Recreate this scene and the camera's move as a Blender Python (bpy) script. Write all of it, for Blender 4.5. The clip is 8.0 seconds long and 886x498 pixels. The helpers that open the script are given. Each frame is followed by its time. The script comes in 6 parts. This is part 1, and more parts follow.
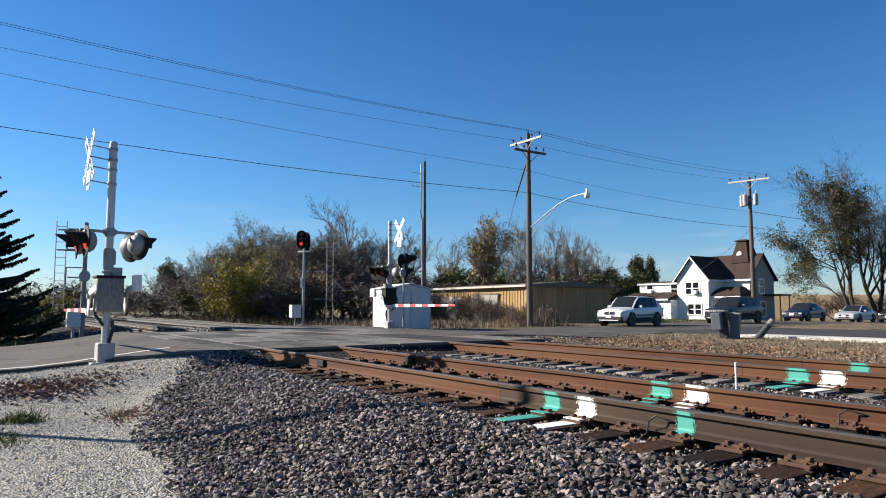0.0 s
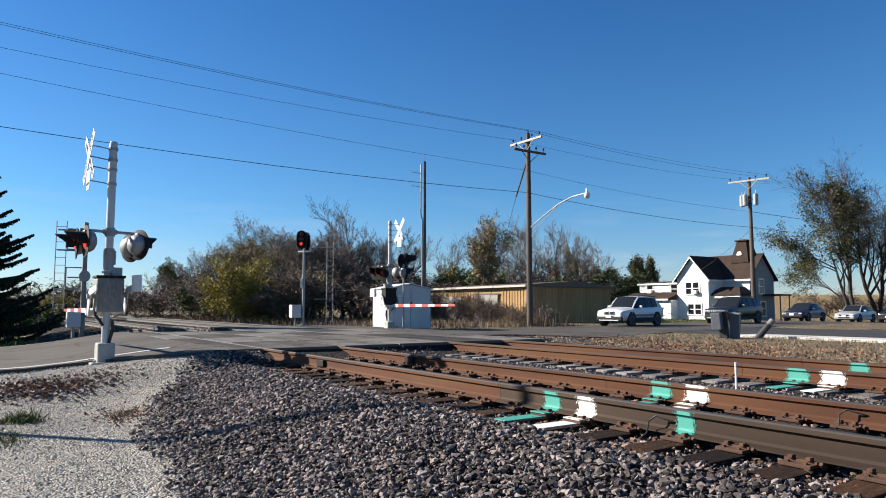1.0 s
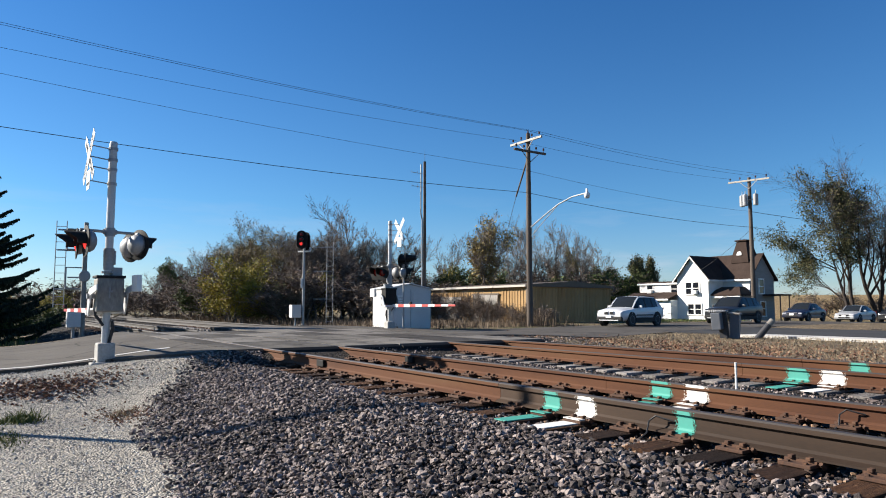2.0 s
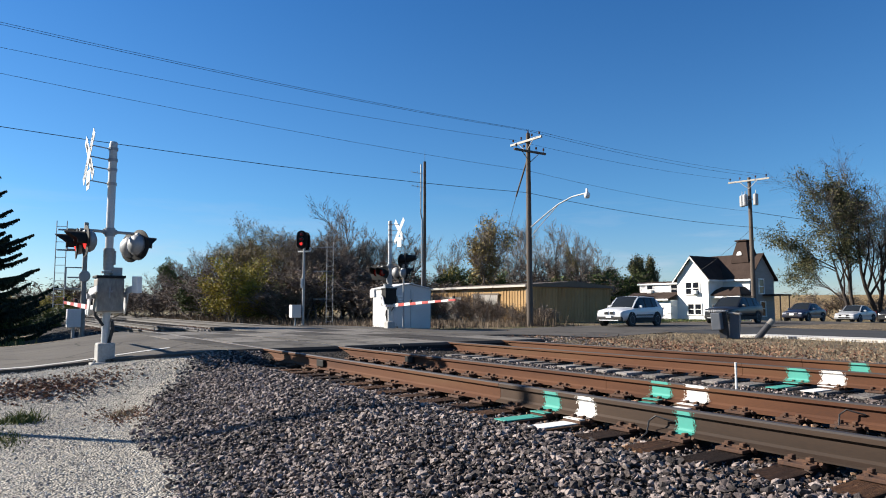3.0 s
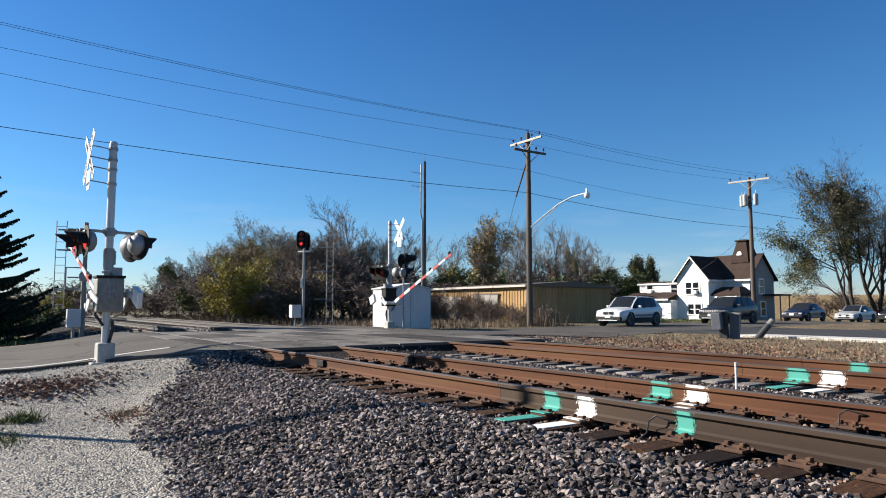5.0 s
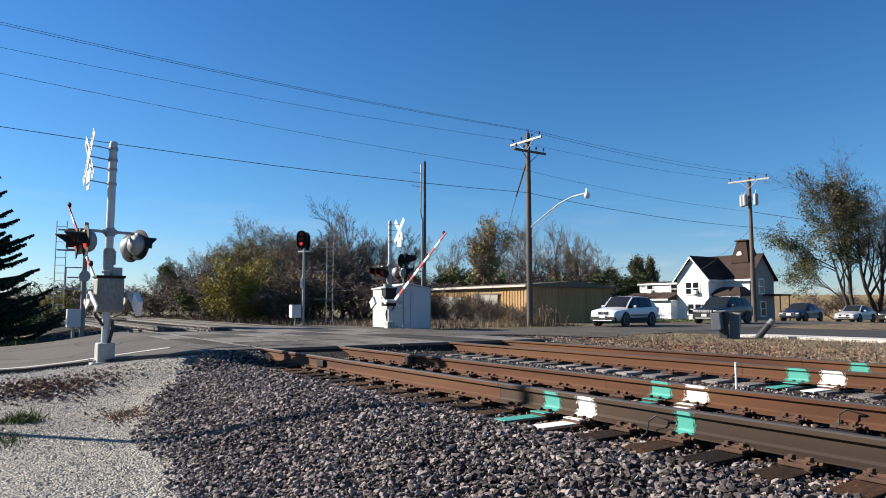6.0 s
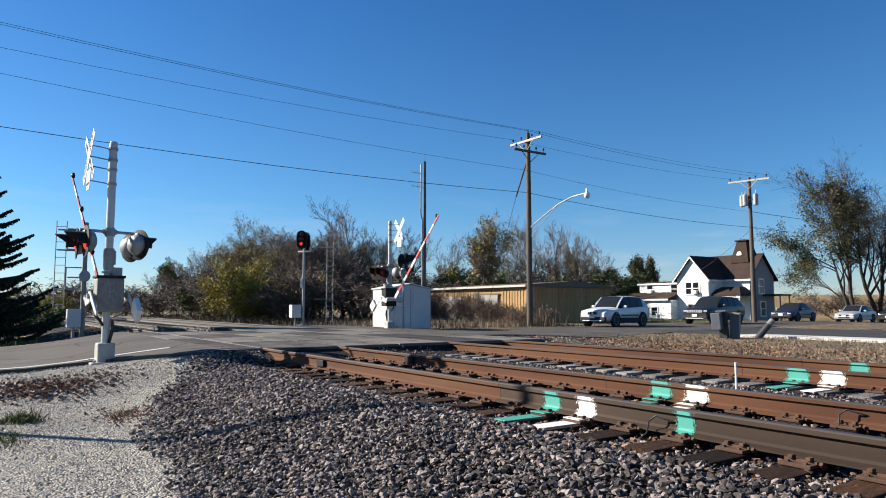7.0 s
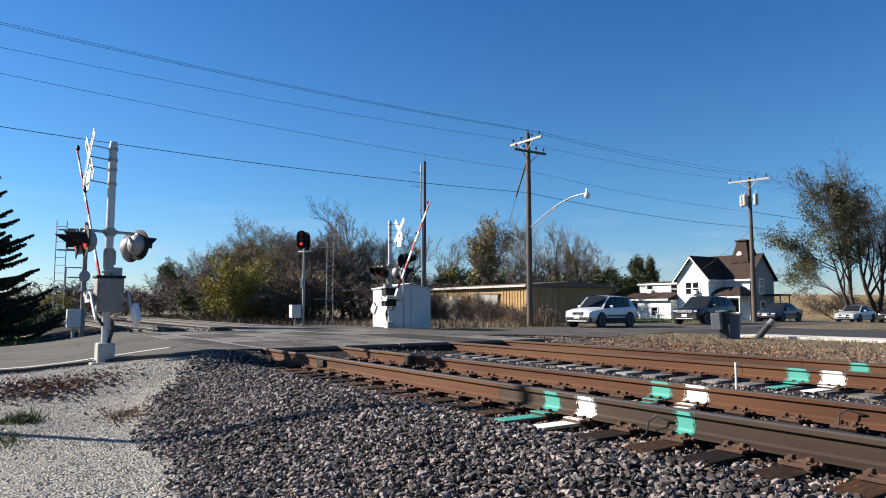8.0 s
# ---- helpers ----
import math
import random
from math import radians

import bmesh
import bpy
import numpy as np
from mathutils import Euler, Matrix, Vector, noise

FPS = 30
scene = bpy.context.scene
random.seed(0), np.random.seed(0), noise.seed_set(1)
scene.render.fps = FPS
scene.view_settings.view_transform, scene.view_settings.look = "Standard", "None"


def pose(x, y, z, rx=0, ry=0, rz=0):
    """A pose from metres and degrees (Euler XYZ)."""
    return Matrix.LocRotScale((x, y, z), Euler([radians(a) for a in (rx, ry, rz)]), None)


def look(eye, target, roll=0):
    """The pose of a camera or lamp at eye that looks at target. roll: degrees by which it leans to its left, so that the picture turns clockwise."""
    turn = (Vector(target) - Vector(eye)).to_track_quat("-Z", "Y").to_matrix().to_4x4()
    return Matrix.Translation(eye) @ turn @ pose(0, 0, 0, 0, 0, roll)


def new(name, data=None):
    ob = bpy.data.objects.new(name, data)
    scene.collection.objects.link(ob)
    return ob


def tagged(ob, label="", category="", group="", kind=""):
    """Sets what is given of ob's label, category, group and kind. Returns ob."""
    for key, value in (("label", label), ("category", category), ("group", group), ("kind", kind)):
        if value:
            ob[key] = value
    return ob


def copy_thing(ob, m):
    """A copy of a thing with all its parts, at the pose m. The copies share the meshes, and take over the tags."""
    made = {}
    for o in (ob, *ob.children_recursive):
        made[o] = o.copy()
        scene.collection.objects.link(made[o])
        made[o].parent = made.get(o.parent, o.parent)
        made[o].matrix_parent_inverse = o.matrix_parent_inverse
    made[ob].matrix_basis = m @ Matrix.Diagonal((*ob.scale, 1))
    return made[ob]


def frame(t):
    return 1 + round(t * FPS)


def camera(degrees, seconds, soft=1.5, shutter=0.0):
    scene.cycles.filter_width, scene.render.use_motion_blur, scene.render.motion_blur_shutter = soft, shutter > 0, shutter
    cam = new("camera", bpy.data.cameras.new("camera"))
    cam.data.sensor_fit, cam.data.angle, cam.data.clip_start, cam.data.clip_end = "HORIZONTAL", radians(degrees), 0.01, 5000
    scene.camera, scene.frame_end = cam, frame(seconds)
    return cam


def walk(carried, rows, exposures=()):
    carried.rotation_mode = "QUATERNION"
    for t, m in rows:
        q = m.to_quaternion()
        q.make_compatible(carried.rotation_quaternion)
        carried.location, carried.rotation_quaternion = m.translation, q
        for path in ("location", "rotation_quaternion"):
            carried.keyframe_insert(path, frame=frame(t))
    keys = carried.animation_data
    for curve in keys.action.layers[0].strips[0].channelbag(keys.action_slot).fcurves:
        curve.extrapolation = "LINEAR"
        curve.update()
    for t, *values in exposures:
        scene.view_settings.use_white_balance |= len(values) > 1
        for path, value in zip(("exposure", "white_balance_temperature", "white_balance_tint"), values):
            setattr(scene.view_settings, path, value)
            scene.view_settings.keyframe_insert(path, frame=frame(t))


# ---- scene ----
# ---- camera: stands still, low beside the tracks ----
# world: x along the tracks, y across them away from the camera, z = 0 on the rail tops
YAW = 56.04
EYE = (0.0, 0.0, 0.74)
cam = camera(66.78, 8.0, soft=1.0)
STAND = pose(*EYE, 90 + 4.98, 0, YAW)
walk(cam, [(0.0, STAND), (8.0, STAND)])

# ---- light: low clear autumn sun ----
SUN_AZ, SUN_EL = math.atan2(-0.74, -0.67), radians(27)
world = bpy.data.worlds.new("sky")
scene.world = world
world.use_nodes = True
wn = world.node_tree.nodes
sky = wn.new("ShaderNodeTexSky")
sky.sky_type, sky.sun_disc = "NISHITA", False
sky.sun_elevation, sky.sun_rotation = SUN_EL, SUN_AZ % (2 * math.pi)
sky.altitude, sky.air_density, sky.dust_density, sky.ozone_density = 200, 1.0, 0.2, 3.5
wn["Background"].inputs["Strength"].default_value = 0.05
tint = wn.new("ShaderNodeMix")
tint.data_type, tint.blend_type = "RGBA", "MULTIPLY"
tint.inputs[0].default_value = 1.0
# paler haze low down, deeper blue overhead, alike all round
way = wn.new("ShaderNodeTexCoord")
part_z = wn.new("ShaderNodeSeparateXYZ")
world.node_tree.links.new(way.outputs["Generated"], part_z.inputs[0])
haze = wn.new("ShaderNodeValToRGB")
haze.color_ramp.elements[0].position, haze.color_ramp.elements[0].color = 0.0, (0.82, 0.91, 1.10, 1)
haze.color_ramp.elements[1].position, haze.color_ramp.elements[1].color = 0.42, (0.33, 0.76, 1.13, 1)
mid_haze = haze.color_ramp.elements.new(0.15)
mid_haze.color = (0.50, 0.87, 1.13, 1)
world.node_tree.links.new(part_z.outputs[2], haze.inputs[0])
world.node_tree.links.new(haze.outputs[0], tint.inputs[7])
world.node_tree.links.new(sky.outputs["Color"], tint.inputs[6])
# faint drawn-out wisps of cloud low in the sky
stretch_map = wn.new("ShaderNodeMapping")
stretch_map.inputs["Scale"].default_value = (2.2, 2.2, 16.0)
wisp = wn.new("ShaderNodeTexNoise")
wisp.inputs["Scale"].default_value, wisp.inputs["Detail"].default_value, wisp.inputs["Roughness"].default_value = 2.0, 7, 0.6
world.node_tree.links.new(way.outputs["Generated"], stretch_map.inputs["Vector"])
world.node_tree.links.new(stretch_map.outputs["Vector"], wisp.inputs["Vector"])
wisp_cut = wn.new("ShaderNodeMapRange")
wisp_cut.inputs[1].default_value, wisp_cut.inputs[2].default_value, wisp_cut.inputs[4].default_value = 0.53, 0.74, 0.6
world.node_tree.links.new(wisp.outputs["Fac"], wisp_cut.inputs[0])
low_sky = wn.new("ShaderNodeMapRange")
low_sky.inputs[1].default_value, low_sky.inputs[2].default_value, low_sky.inputs[3].default_value, low_sky.inputs[4].default_value = 0.02, 0.17, 1.0, 0.0
world.node_tree.links.new(part_z.outputs[2], low_sky.inputs[0])
wisp_fac = wn.new("ShaderNodeMath")
wisp_fac.operation = "MULTIPLY"
world.node_tree.links.new(wisp_cut.outputs[0], wisp_fac.inputs[0])
world.node_tree.links.new(low_sky.outputs[0], wisp_fac.inputs[1])
cloud = wn.new("ShaderNodeMix")
cloud.data_type = "RGBA"
cloud.inputs[7].default_value = (5.2, 5.9, 6.9, 1)
world.node_tree.links.new(wisp_fac.outputs[0], cloud.inputs[0])
world.node_tree.links.new(tint.outputs[2], cloud.inputs[6])
world.node_tree.links.new(cloud.outputs[2], wn["Background"].inputs["Color"])
sun_data = bpy.data.lights.new("sun", "SUN")
sun_data.energy, sun_data.angle, sun_data.color = 5.0, radians(0.53), (1.0, 0.915, 0.80)
sun = new("sun", sun_data)
SUN_TO = Vector((math.sin(SUN_AZ) * math.cos(SUN_EL), math.cos(SUN_AZ) * math.cos(SUN_EL), math.sin(SUN_EL)))
sun.matrix_world = look(SUN_TO * 50, (0, 0, 0))
scene.view_settings.exposure = 1.27


# ---- materials ----
def material(name, stops, rough=0.8, metal=0.0, scale=3.0, fine=40.0, bump=0.3, dist=0.01, mix=0.5, stretch=(1, 1, 1), per_object=0.0,
             island=0.0, spec=0.5, coat=0.0, cracks=0.0):
    """A procedural surface: two noises through a colour ramp, with fine relief."""
    m = bpy.data.materials.new(name)
    m.use_nodes = True
    nt = m.node_tree
    n, l = nt.nodes, nt.links
    b = n["Principled BSDF"]
    b.inputs["Metallic"].default_value = metal
    b.inputs["Specular IOR Level"].default_value = spec
    b.inputs["Coat Weight"].default_value = coat
    tc = n.new("ShaderNodeTexCoord")
    mp = n.new("ShaderNodeMapping")
    mp.inputs["Scale"].default_value = stretch
    l.new(tc.outputs["Object"], mp.inputs["Vector"])
    big = n.new("ShaderNodeTexNoise")
    big.inputs["Scale"].default_value, big.inputs["Detail"].default_value = scale, 5
    small = n.new("ShaderNodeTexNoise")
    small.inputs["Scale"].default_value, small.inputs["Detail"].default_value = fine, 6
    small.inputs["Roughness"].default_value = 0.65
    l.new(mp.outputs["Vector"], big.inputs["Vector"])
    l.new(mp.outputs["Vector"], small.inputs["Vector"])
    mx = n.new("ShaderNodeMix")
    mx.inputs[0].default_value = mix
    l.new(big.outputs["Fac"], mx.inputs[2])
    l.new(small.outputs["Fac"], mx.inputs[3])
    fac = mx.outputs[0]
    if per_object or island:
        if per_object:
            src = n.new("ShaderNodeObjectInfo").outputs["Random"]
        else:
            src = n.new("ShaderNodeNewGeometry").outputs["Random Per Island"]
        ma = n.new("ShaderNodeMath")
        ma.operation = "MULTIPLY_ADD"
        ma.inputs[1].default_value = per_object or island
        ad = n.new("ShaderNodeMath")
        ad.operation = "SUBTRACT"
        ad.inputs[1].default_value = 0.5
        l.new(src, ad.inputs[0])
        l.new(ad.outputs[0], ma.inputs[0])
        l.new(fac, ma.inputs[2])
        fac = ma.outputs[0]
    rp = n.new("ShaderNodeValToRGB")
    els = rp.color_ramp.elements
    lo, hi = 0.3, 0.7
    for i, c in enumerate(stops):
        p = lo + (hi - lo) * i / max(1, len(stops) - 1)
        e = els[i] if i < 2 else els.new(p)
        e.position = p
        e.color = (*c, 1)
    if len(stops) == 1:
        els[1].color = (*stops[0], 1)
    l.new(fac, rp.inputs[0])
    out = rp.outputs[0]
    if cracks:
        # thin wandering cracks, darker than the surface
        warp = n.new("ShaderNodeMix")
        warp.data_type, warp.blend_type = "RGBA", "ADD"
        warp.inputs[0].default_value = 0.5
        l.new(tc.outputs["Object"], warp.inputs[6])
        l.new(big.outputs["Color"], warp.inputs[7])
        vo = n.new("ShaderNodeTexVoronoi")
        vo.feature = "DISTANCE_TO_EDGE"
        vo.inputs["Scale"].default_value = cracks
        l.new(warp.outputs[2], vo.inputs["Vector"])
        lt = n.new("ShaderNodeMapRange")
        lt.inputs[1].default_value, lt.inputs[2].default_value, lt.inputs[3].default_value, lt.inputs[4].default_value = 0.004, 0.02, 0.35, 1.0
        l.new(vo.outputs["Distance"], lt.inputs[0])
        dk = n.new("ShaderNodeMix")
        dk.data_type, dk.blend_type = "RGBA", "MULTIPLY"
        dk.inputs[0].default_value = 1.0
        l.new(out, dk.inputs[6])
        l.new(lt.outputs[0], dk.inputs[7])
        out = dk.outputs[2]
    l.new(out, b.inputs["Base Color"])
    rr = n.new("ShaderNodeMapRange")
    rr.inputs[3].default_value, rr.inputs[4].default_value = max(0.02, rough - 0.12), min(1, rough + 0.12)
    l.new(small.outputs["Fac"], rr.inputs[0])
    l.new(rr.outputs[0], b.inputs["Roughness"])
    if bump:
        bp = n.new("ShaderNodeBump")
        bp.inputs["Strength"].default_value, bp.inputs["Distance"].default_value = bump, dist
        l.new(small.outputs["Fac"], bp.inputs["Height"])
        l.new(bp.outputs[0], b.inputs["Normal"])
    return m


def glow(name, colour, strength):
    m = bpy.data.materials.new(name)
    m.use_nodes = True
    b = m.node_tree.nodes["Principled BSDF"]
    b.inputs["Base Color"].default_value = (*colour, 1)
    b.inputs["Emission Color"].default_value = (*colour, 1)
    b.inputs["Emission Strength"].default_value = strength
    b.inputs["Roughness"].default_value = 0.25
    return m


def glass(name, colour, rough=0.04):
    m = bpy.data.materials.new(name)
    m.use_nodes = True
    b = m.node_tree.nodes["Principled BSDF"]
    b.inputs["Base Color"].default_value = (*colour, 1)
    b.inputs["Roughness"].default_value = rough
    b.inputs["Specular IOR Level"].default_value = 0.3
    return m


M = {}
M["rust"] = material("rail_rust", [(0.030, 0.014, 0.008), (0.058, 0.024, 0.013), (0.092, 0.039, 0.019), (0.10, 0.054, 0.026)], 0.88, 0.0, 0.9, 60, 0.25, 0.004, 0.3, (0.5, 3, 3), spec=0.25)
M["rail_grey"] = material("brown_grey_rail", [(0.020, 0.012, 0.008), (0.041, 0.025, 0.016), (0.064, 0.040, 0.026)], 0.78, 0.0, 0.8, 60, 0.2, 0.004, 0.35, (0.4, 3, 3), spec=0.25)
M["rail_top"] = material("worn_rail_top", [(0.035, 0.028, 0.024), (0.06, 0.05, 0.043)], 0.55, 0.2, 2, 90, 0.1, 0.001, 0.4, (0.4, 6, 1))
M["plate"] = material("rusty_plate", [(0.022, 0.011, 0.007), (0.065, 0.029, 0.015), (0.13, 0.062, 0.03)], 0.85, 0.0, 8, 80, 0.4, 0.004, 0.5)
M["tie"] = material("weathered_tie", [(0.010, 0.006, 0.005), (0.035, 0.018, 0.011), (0.10, 0.048, 0.023)], 0.95, 0, 3, 30, 1.0, 0.02, 0.5, (8, 1, 4), per_object=0.35, spec=0.2)
M["ballast"] = material("crushed_stone", [(0.028, 0.022, 0.021), (0.088, 0.069, 0.064), (0.15, 0.118, 0.108), (0.27, 0.225, 0.205)], 0.9, 0, 1.2, 35, 0.8, 0.015, 0.35, island=0.6)
M["rust_stone"] = material("rust_stained_stone", [(0.018, 0.010, 0.007), (0.06, 0.031, 0.018), (0.12, 0.062, 0.033), (0.24, 0.15, 0.09)], 0.92, 0, 1.2, 35, 0.6, 0.012, 0.35, island=0.8)
M["limestone"] = material("limestone_chips", [(0.17, 0.16, 0.145), (0.33, 0.315, 0.285), (0.50, 0.48, 0.44)], 0.9, 0, 2, 40, 0.5, 0.006, 0.4, island=0.6)
M["asphalt"] = material("old_asphalt", [(0.045, 0.040, 0.035), (0.07, 0.063, 0.055), (0.105, 0.095, 0.084)], 0.9, 0, 0.5, 55, 0.35, 0.006, 0.4, cracks=0.45, spec=0.2)
M["asphalt_dark"] = material("newer_asphalt", [(0.03, 0.03, 0.03), (0.05, 0.05, 0.05)], 0.9, 0, 0.6, 60, 0.3, 0.006, 0.45, spec=0.2)
M["concrete"] = material("crossing_concrete", [(0.035, 0.031, 0.027), (0.08, 0.073, 0.064), (0.145, 0.134, 0.12)], 0.9, 0, 0.9, 40, 0.3, 0.005, 0.35, (0.35, 2.5, 1), per_object=0.6, cracks=0.8, spec=0.2)
M["line_paint"] = material("worn_line_paint", [(0.3, 0.29, 0.27), (0.52, 0.51, 0.49)], 0.7, 0, 3, 30, 0.2, 0.003, 0.6)
M["rubber"] = material("black_rubber", [(0.012, 0.012, 0.012), (0.03, 0.03, 0.03)], 0.8, 0, 8, 60, 0.2, 0.002)
M["white_metal"] = material("aluminium_paint", [(0.36, 0.37, 0.37), (0.46, 0.47, 0.47), (0.56, 0.56, 0.55)], 0.5, 0.1, 2, 30, 0.06, 0.002)
M["galv"] = material("galvanised_steel", [(0.2, 0.205, 0.21), (0.32, 0.325, 0.33)], 0.5, 0.35, 3, 25, 0.08, 0.002)
M["white"] = material("white_paint", [(0.55, 0.55, 0.54), (0.7, 0.7, 0.69)], 0.55, 0, 1.5, 25, 0.08, 0.002)
M["black"] = material("flat_black_paint", [(0.007, 0.007, 0.007), (0.018, 0.018, 0.018)], 0.7, 0, 3, 30, 0.1, 0.002, spec=0.2)
M["red_paint"] = material("red_reflective", [(0.30, 0.025, 0.02), (0.42, 0.04, 0.03)], 0.5, 0, 3, 30, 0.05, 0.002)
M["pole_wood"] = material("weathered_pole", [(0.04, 0.03, 0.024), (0.085, 0.066, 0.052), (0.14, 0.112, 0.09)], 0.9, 0, 2, 25, 0.6, 0.01, 0.5, (6, 6, 0.5))
M["wire"] = material("cable", [(0.02, 0.02, 0.022)], 0.6, 0, 3, 30, 0, 0)
M["cabin_grey"] = material("cabin_aluminium", [(0.44, 0.44, 0.44), (0.56, 0.56, 0.55)], 0.6, 0.0, 1.2, 20, 0.05, 0.003, spec=0.25)
M["shed_wall"] = material("tan_sheet_metal", [(0.25, 0.155, 0.07), (0.33, 0.212, 0.10), (0.38, 0.25, 0.122)], 0.8, 0.0, 0.7, 20, 0.08, 0.003, per_object=0.15, spec=0.12)
M["shed_trim"] = material("brown_trim", [(0.07, 0.05, 0.035), (0.12, 0.09, 0.06)], 0.6, 0.1, 2, 20, 0.1, 0.003)
M["house_white"] = material("white_siding", [(0.66, 0.655, 0.63), (0.76, 0.755, 0.73)], 0.65, 0, 0.8, 20, 0.08, 0.003)
M["shingle"] = material("brown_shingles", [(0.022, 0.014, 0.011), (0.038, 0.025, 0.020), (0.055, 0.038, 0.031)], 0.95, 0, 1.5, 18, 0.5, 0.02, 0.6, spec=0.2)
M["tie_pale"] = material("pale_weathered_tie", [(0.06, 0.052, 0.046), (0.155, 0.14, 0.128), (0.27, 0.25, 0.235)], 0.92, 0, 3, 30, 0.8, 0.01, 0.5, (8, 1, 4), per_object=0.3)
M["rail_dark"] = material("darker_rail", [(0.014, 0.012, 0.011), (0.03, 0.025, 0.022), (0.05, 0.04, 0.034)], 0.7, 0.0, 1.6, 60, 0.25, 0.004, 0.4, (0.5, 3, 3))
M["gutter"] = material("pale_concrete", [(0.36, 0.35, 0.32), (0.5, 0.48, 0.45)], 0.85, 0, 0.9, 30, 0.2, 0.005)
M["pane"] = glass("window_glass", (0.012, 0.014, 0.018))
M["bark"] = material("grey_bark", [(0.04, 0.032, 0.026), (0.095, 0.078, 0.064), (0.17, 0.145, 0.12)], 0.95, 0, 2, 22, 0.8, 0.02, 0.5, (3, 3, 0.7))
# darker bark and twigs for the road-side trees
M["bark_dark"] = material("darker_bark", [(0.014, 0.011, 0.009), (0.035, 0.028, 0.024), (0.065, 0.053, 0.045)], 0.95, 0, 2, 22, 0.8, 0.02, 0.5, (3, 3, 0.7), spec=0.2)
M["twig_dark"] = material("dark_twigs", [(0.03, 0.024, 0.02), (0.08, 0.064, 0.053)], 0.95, 0, 2, 20, 0, 0.01, island=0.3)
M["twig"] = material("bare_twigs", [(0.085, 0.066, 0.053), (0.16, 0.128, 0.104), (0.26, 0.215, 0.18)], 0.95, 0, 2, 20, 0, 0.01, island=0.4)


def leaf_material(name, stops):
    m = material(name, stops, 0.65, 0, 0.5, 8, 0, 0.01, 0.4, island=0.5, spec=0.25)
    b = m.node_tree.nodes["Principled BSDF"]
    b.inputs["Subsurface Weight"].default_value = 0.0
    return m


M["leaf_olive"] = leaf_material("olive_leaves", [(0.10, 0.082, 0.028), (0.18, 0.145, 0.045), (0.28, 0.215, 0.075)])
M["leaf_yellow"] = leaf_material("yellow_green_leaves", [(0.14, 0.125, 0.014), (0.27, 0.23, 0.028), (0.38, 0.30, 0.05)])
M["leaf_green"] = leaf_material("green_leaves", [(0.035, 0.055, 0.014), (0.075, 0.10, 0.028), (0.13, 0.145, 0.045)])
M["leaf_dark"] = leaf_material("dull_dark_leaves", [(0.020, 0.028, 0.010), (0.052, 0.060, 0.022), (0.12, 0.105, 0.042)])
M["leaf_tan"] = leaf_material("yellow_brown_leaves", [(0.13, 0.095, 0.03), (0.22, 0.17, 0.055), (0.32, 0.25, 0.10)])
M["leaf_brown"] = leaf_material("dry_brown_leaves", [(0.06, 0.036, 0.02), (0.10, 0.06, 0.034), (0.15, 0.095, 0.055)])
M["litter"] = leaf_material("red_brown_leaf_litter", [(0.10, 0.045, 0.028), (0.18, 0.088, 0.052), (0.26, 0.15, 0.09)])
M["needle"] = leaf_material("conifer_needles", [(0.008, 0.016, 0.008), (0.02, 0.032, 0.016), (0.04, 0.05, 0.025)])
M["grass_dry"] = leaf_material("dry_grass", [(0.12, 0.09, 0.056), (0.21, 0.162, 0.10), (0.31, 0.245, 0.16)])
M["weed"] = leaf_material("tall_weeds", [(0.065, 0.042, 0.027), (0.125, 0.086, 0.056), (0.20, 0.145, 0.095)])
M["grass_green"] = leaf_material("green_grass", [(0.04, 0.06, 0.012), (0.08, 0.10, 0.02), (0.13, 0.13, 0.04)])
for key, name, c in (("teal", "teal_spray_paint", (0.045, 0.29, 0.235)), ("spray_white", "white_spray_paint", (0.72, 0.70, 0.66))):
    M[key] = material(name, [tuple(v * 0.8 for v in c), c], 0.7, 0, 6, 50, 0.25, 0.003)


# ---- mesh tools ----
def part(name, bm, mat, parent=None, label="", smooth=False):
    """Link a bmesh as one mesh object, under a thing or part where one is given."""
    me = bpy.data.meshes.new(name)
    bm.to_mesh(me)
    bm.free()
    if mat is not None:
        me.materials.append(mat)
    if smooth:
        me.shade_smooth()
    ob = new(name, me)
    ob.parent = parent
    if label:
        ob["label"] = label
    return ob


def share(name, mesh, m, parent):
    ob = new(name, mesh)
    ob.matrix_basis = m
    ob.parent = parent
    return ob


def empty(name, m, label, category, group="", kind=""):
    ob = new(name)
    ob.empty_display_size = 0.2
    ob.matrix_basis = m
    return tagged(ob, label, category, group, kind)


def box(bm, c, s, m=None, bevel=0.0):
    """A box of size s centred at c, moved by m."""
    t = Matrix.Translation(c) @ Matrix.Diagonal((*s, 1))
    r = bmesh.ops.create_cube(bm, size=1, matrix=(m @ t) if m else t)
    if bevel:
        es = list({e for v in r["verts"] for e in v.link_edges})
        bmesh.ops.bevel(bm, geom=es, offset=bevel, segments=2, affect="EDGES", profile=0.6)
    return bm


def rod(bm, a, b, r0, r1=None, seg=8):
    """A tapered round bar from a to b."""
    a, b = Vector(a), Vector(b)
    d = b - a
    if d.length < 1e-6:
        return bm
    m = Matrix.Translation((a + b) / 2) @ d.to_track_quat("Z", "Y").to_matrix().to_4x4()
    bmesh.ops.create_cone(bm, cap_ends=True, segments=seg, radius1=r0, radius2=r0 if r1 is None else r1, depth=d.length, matrix=m)
    return bm


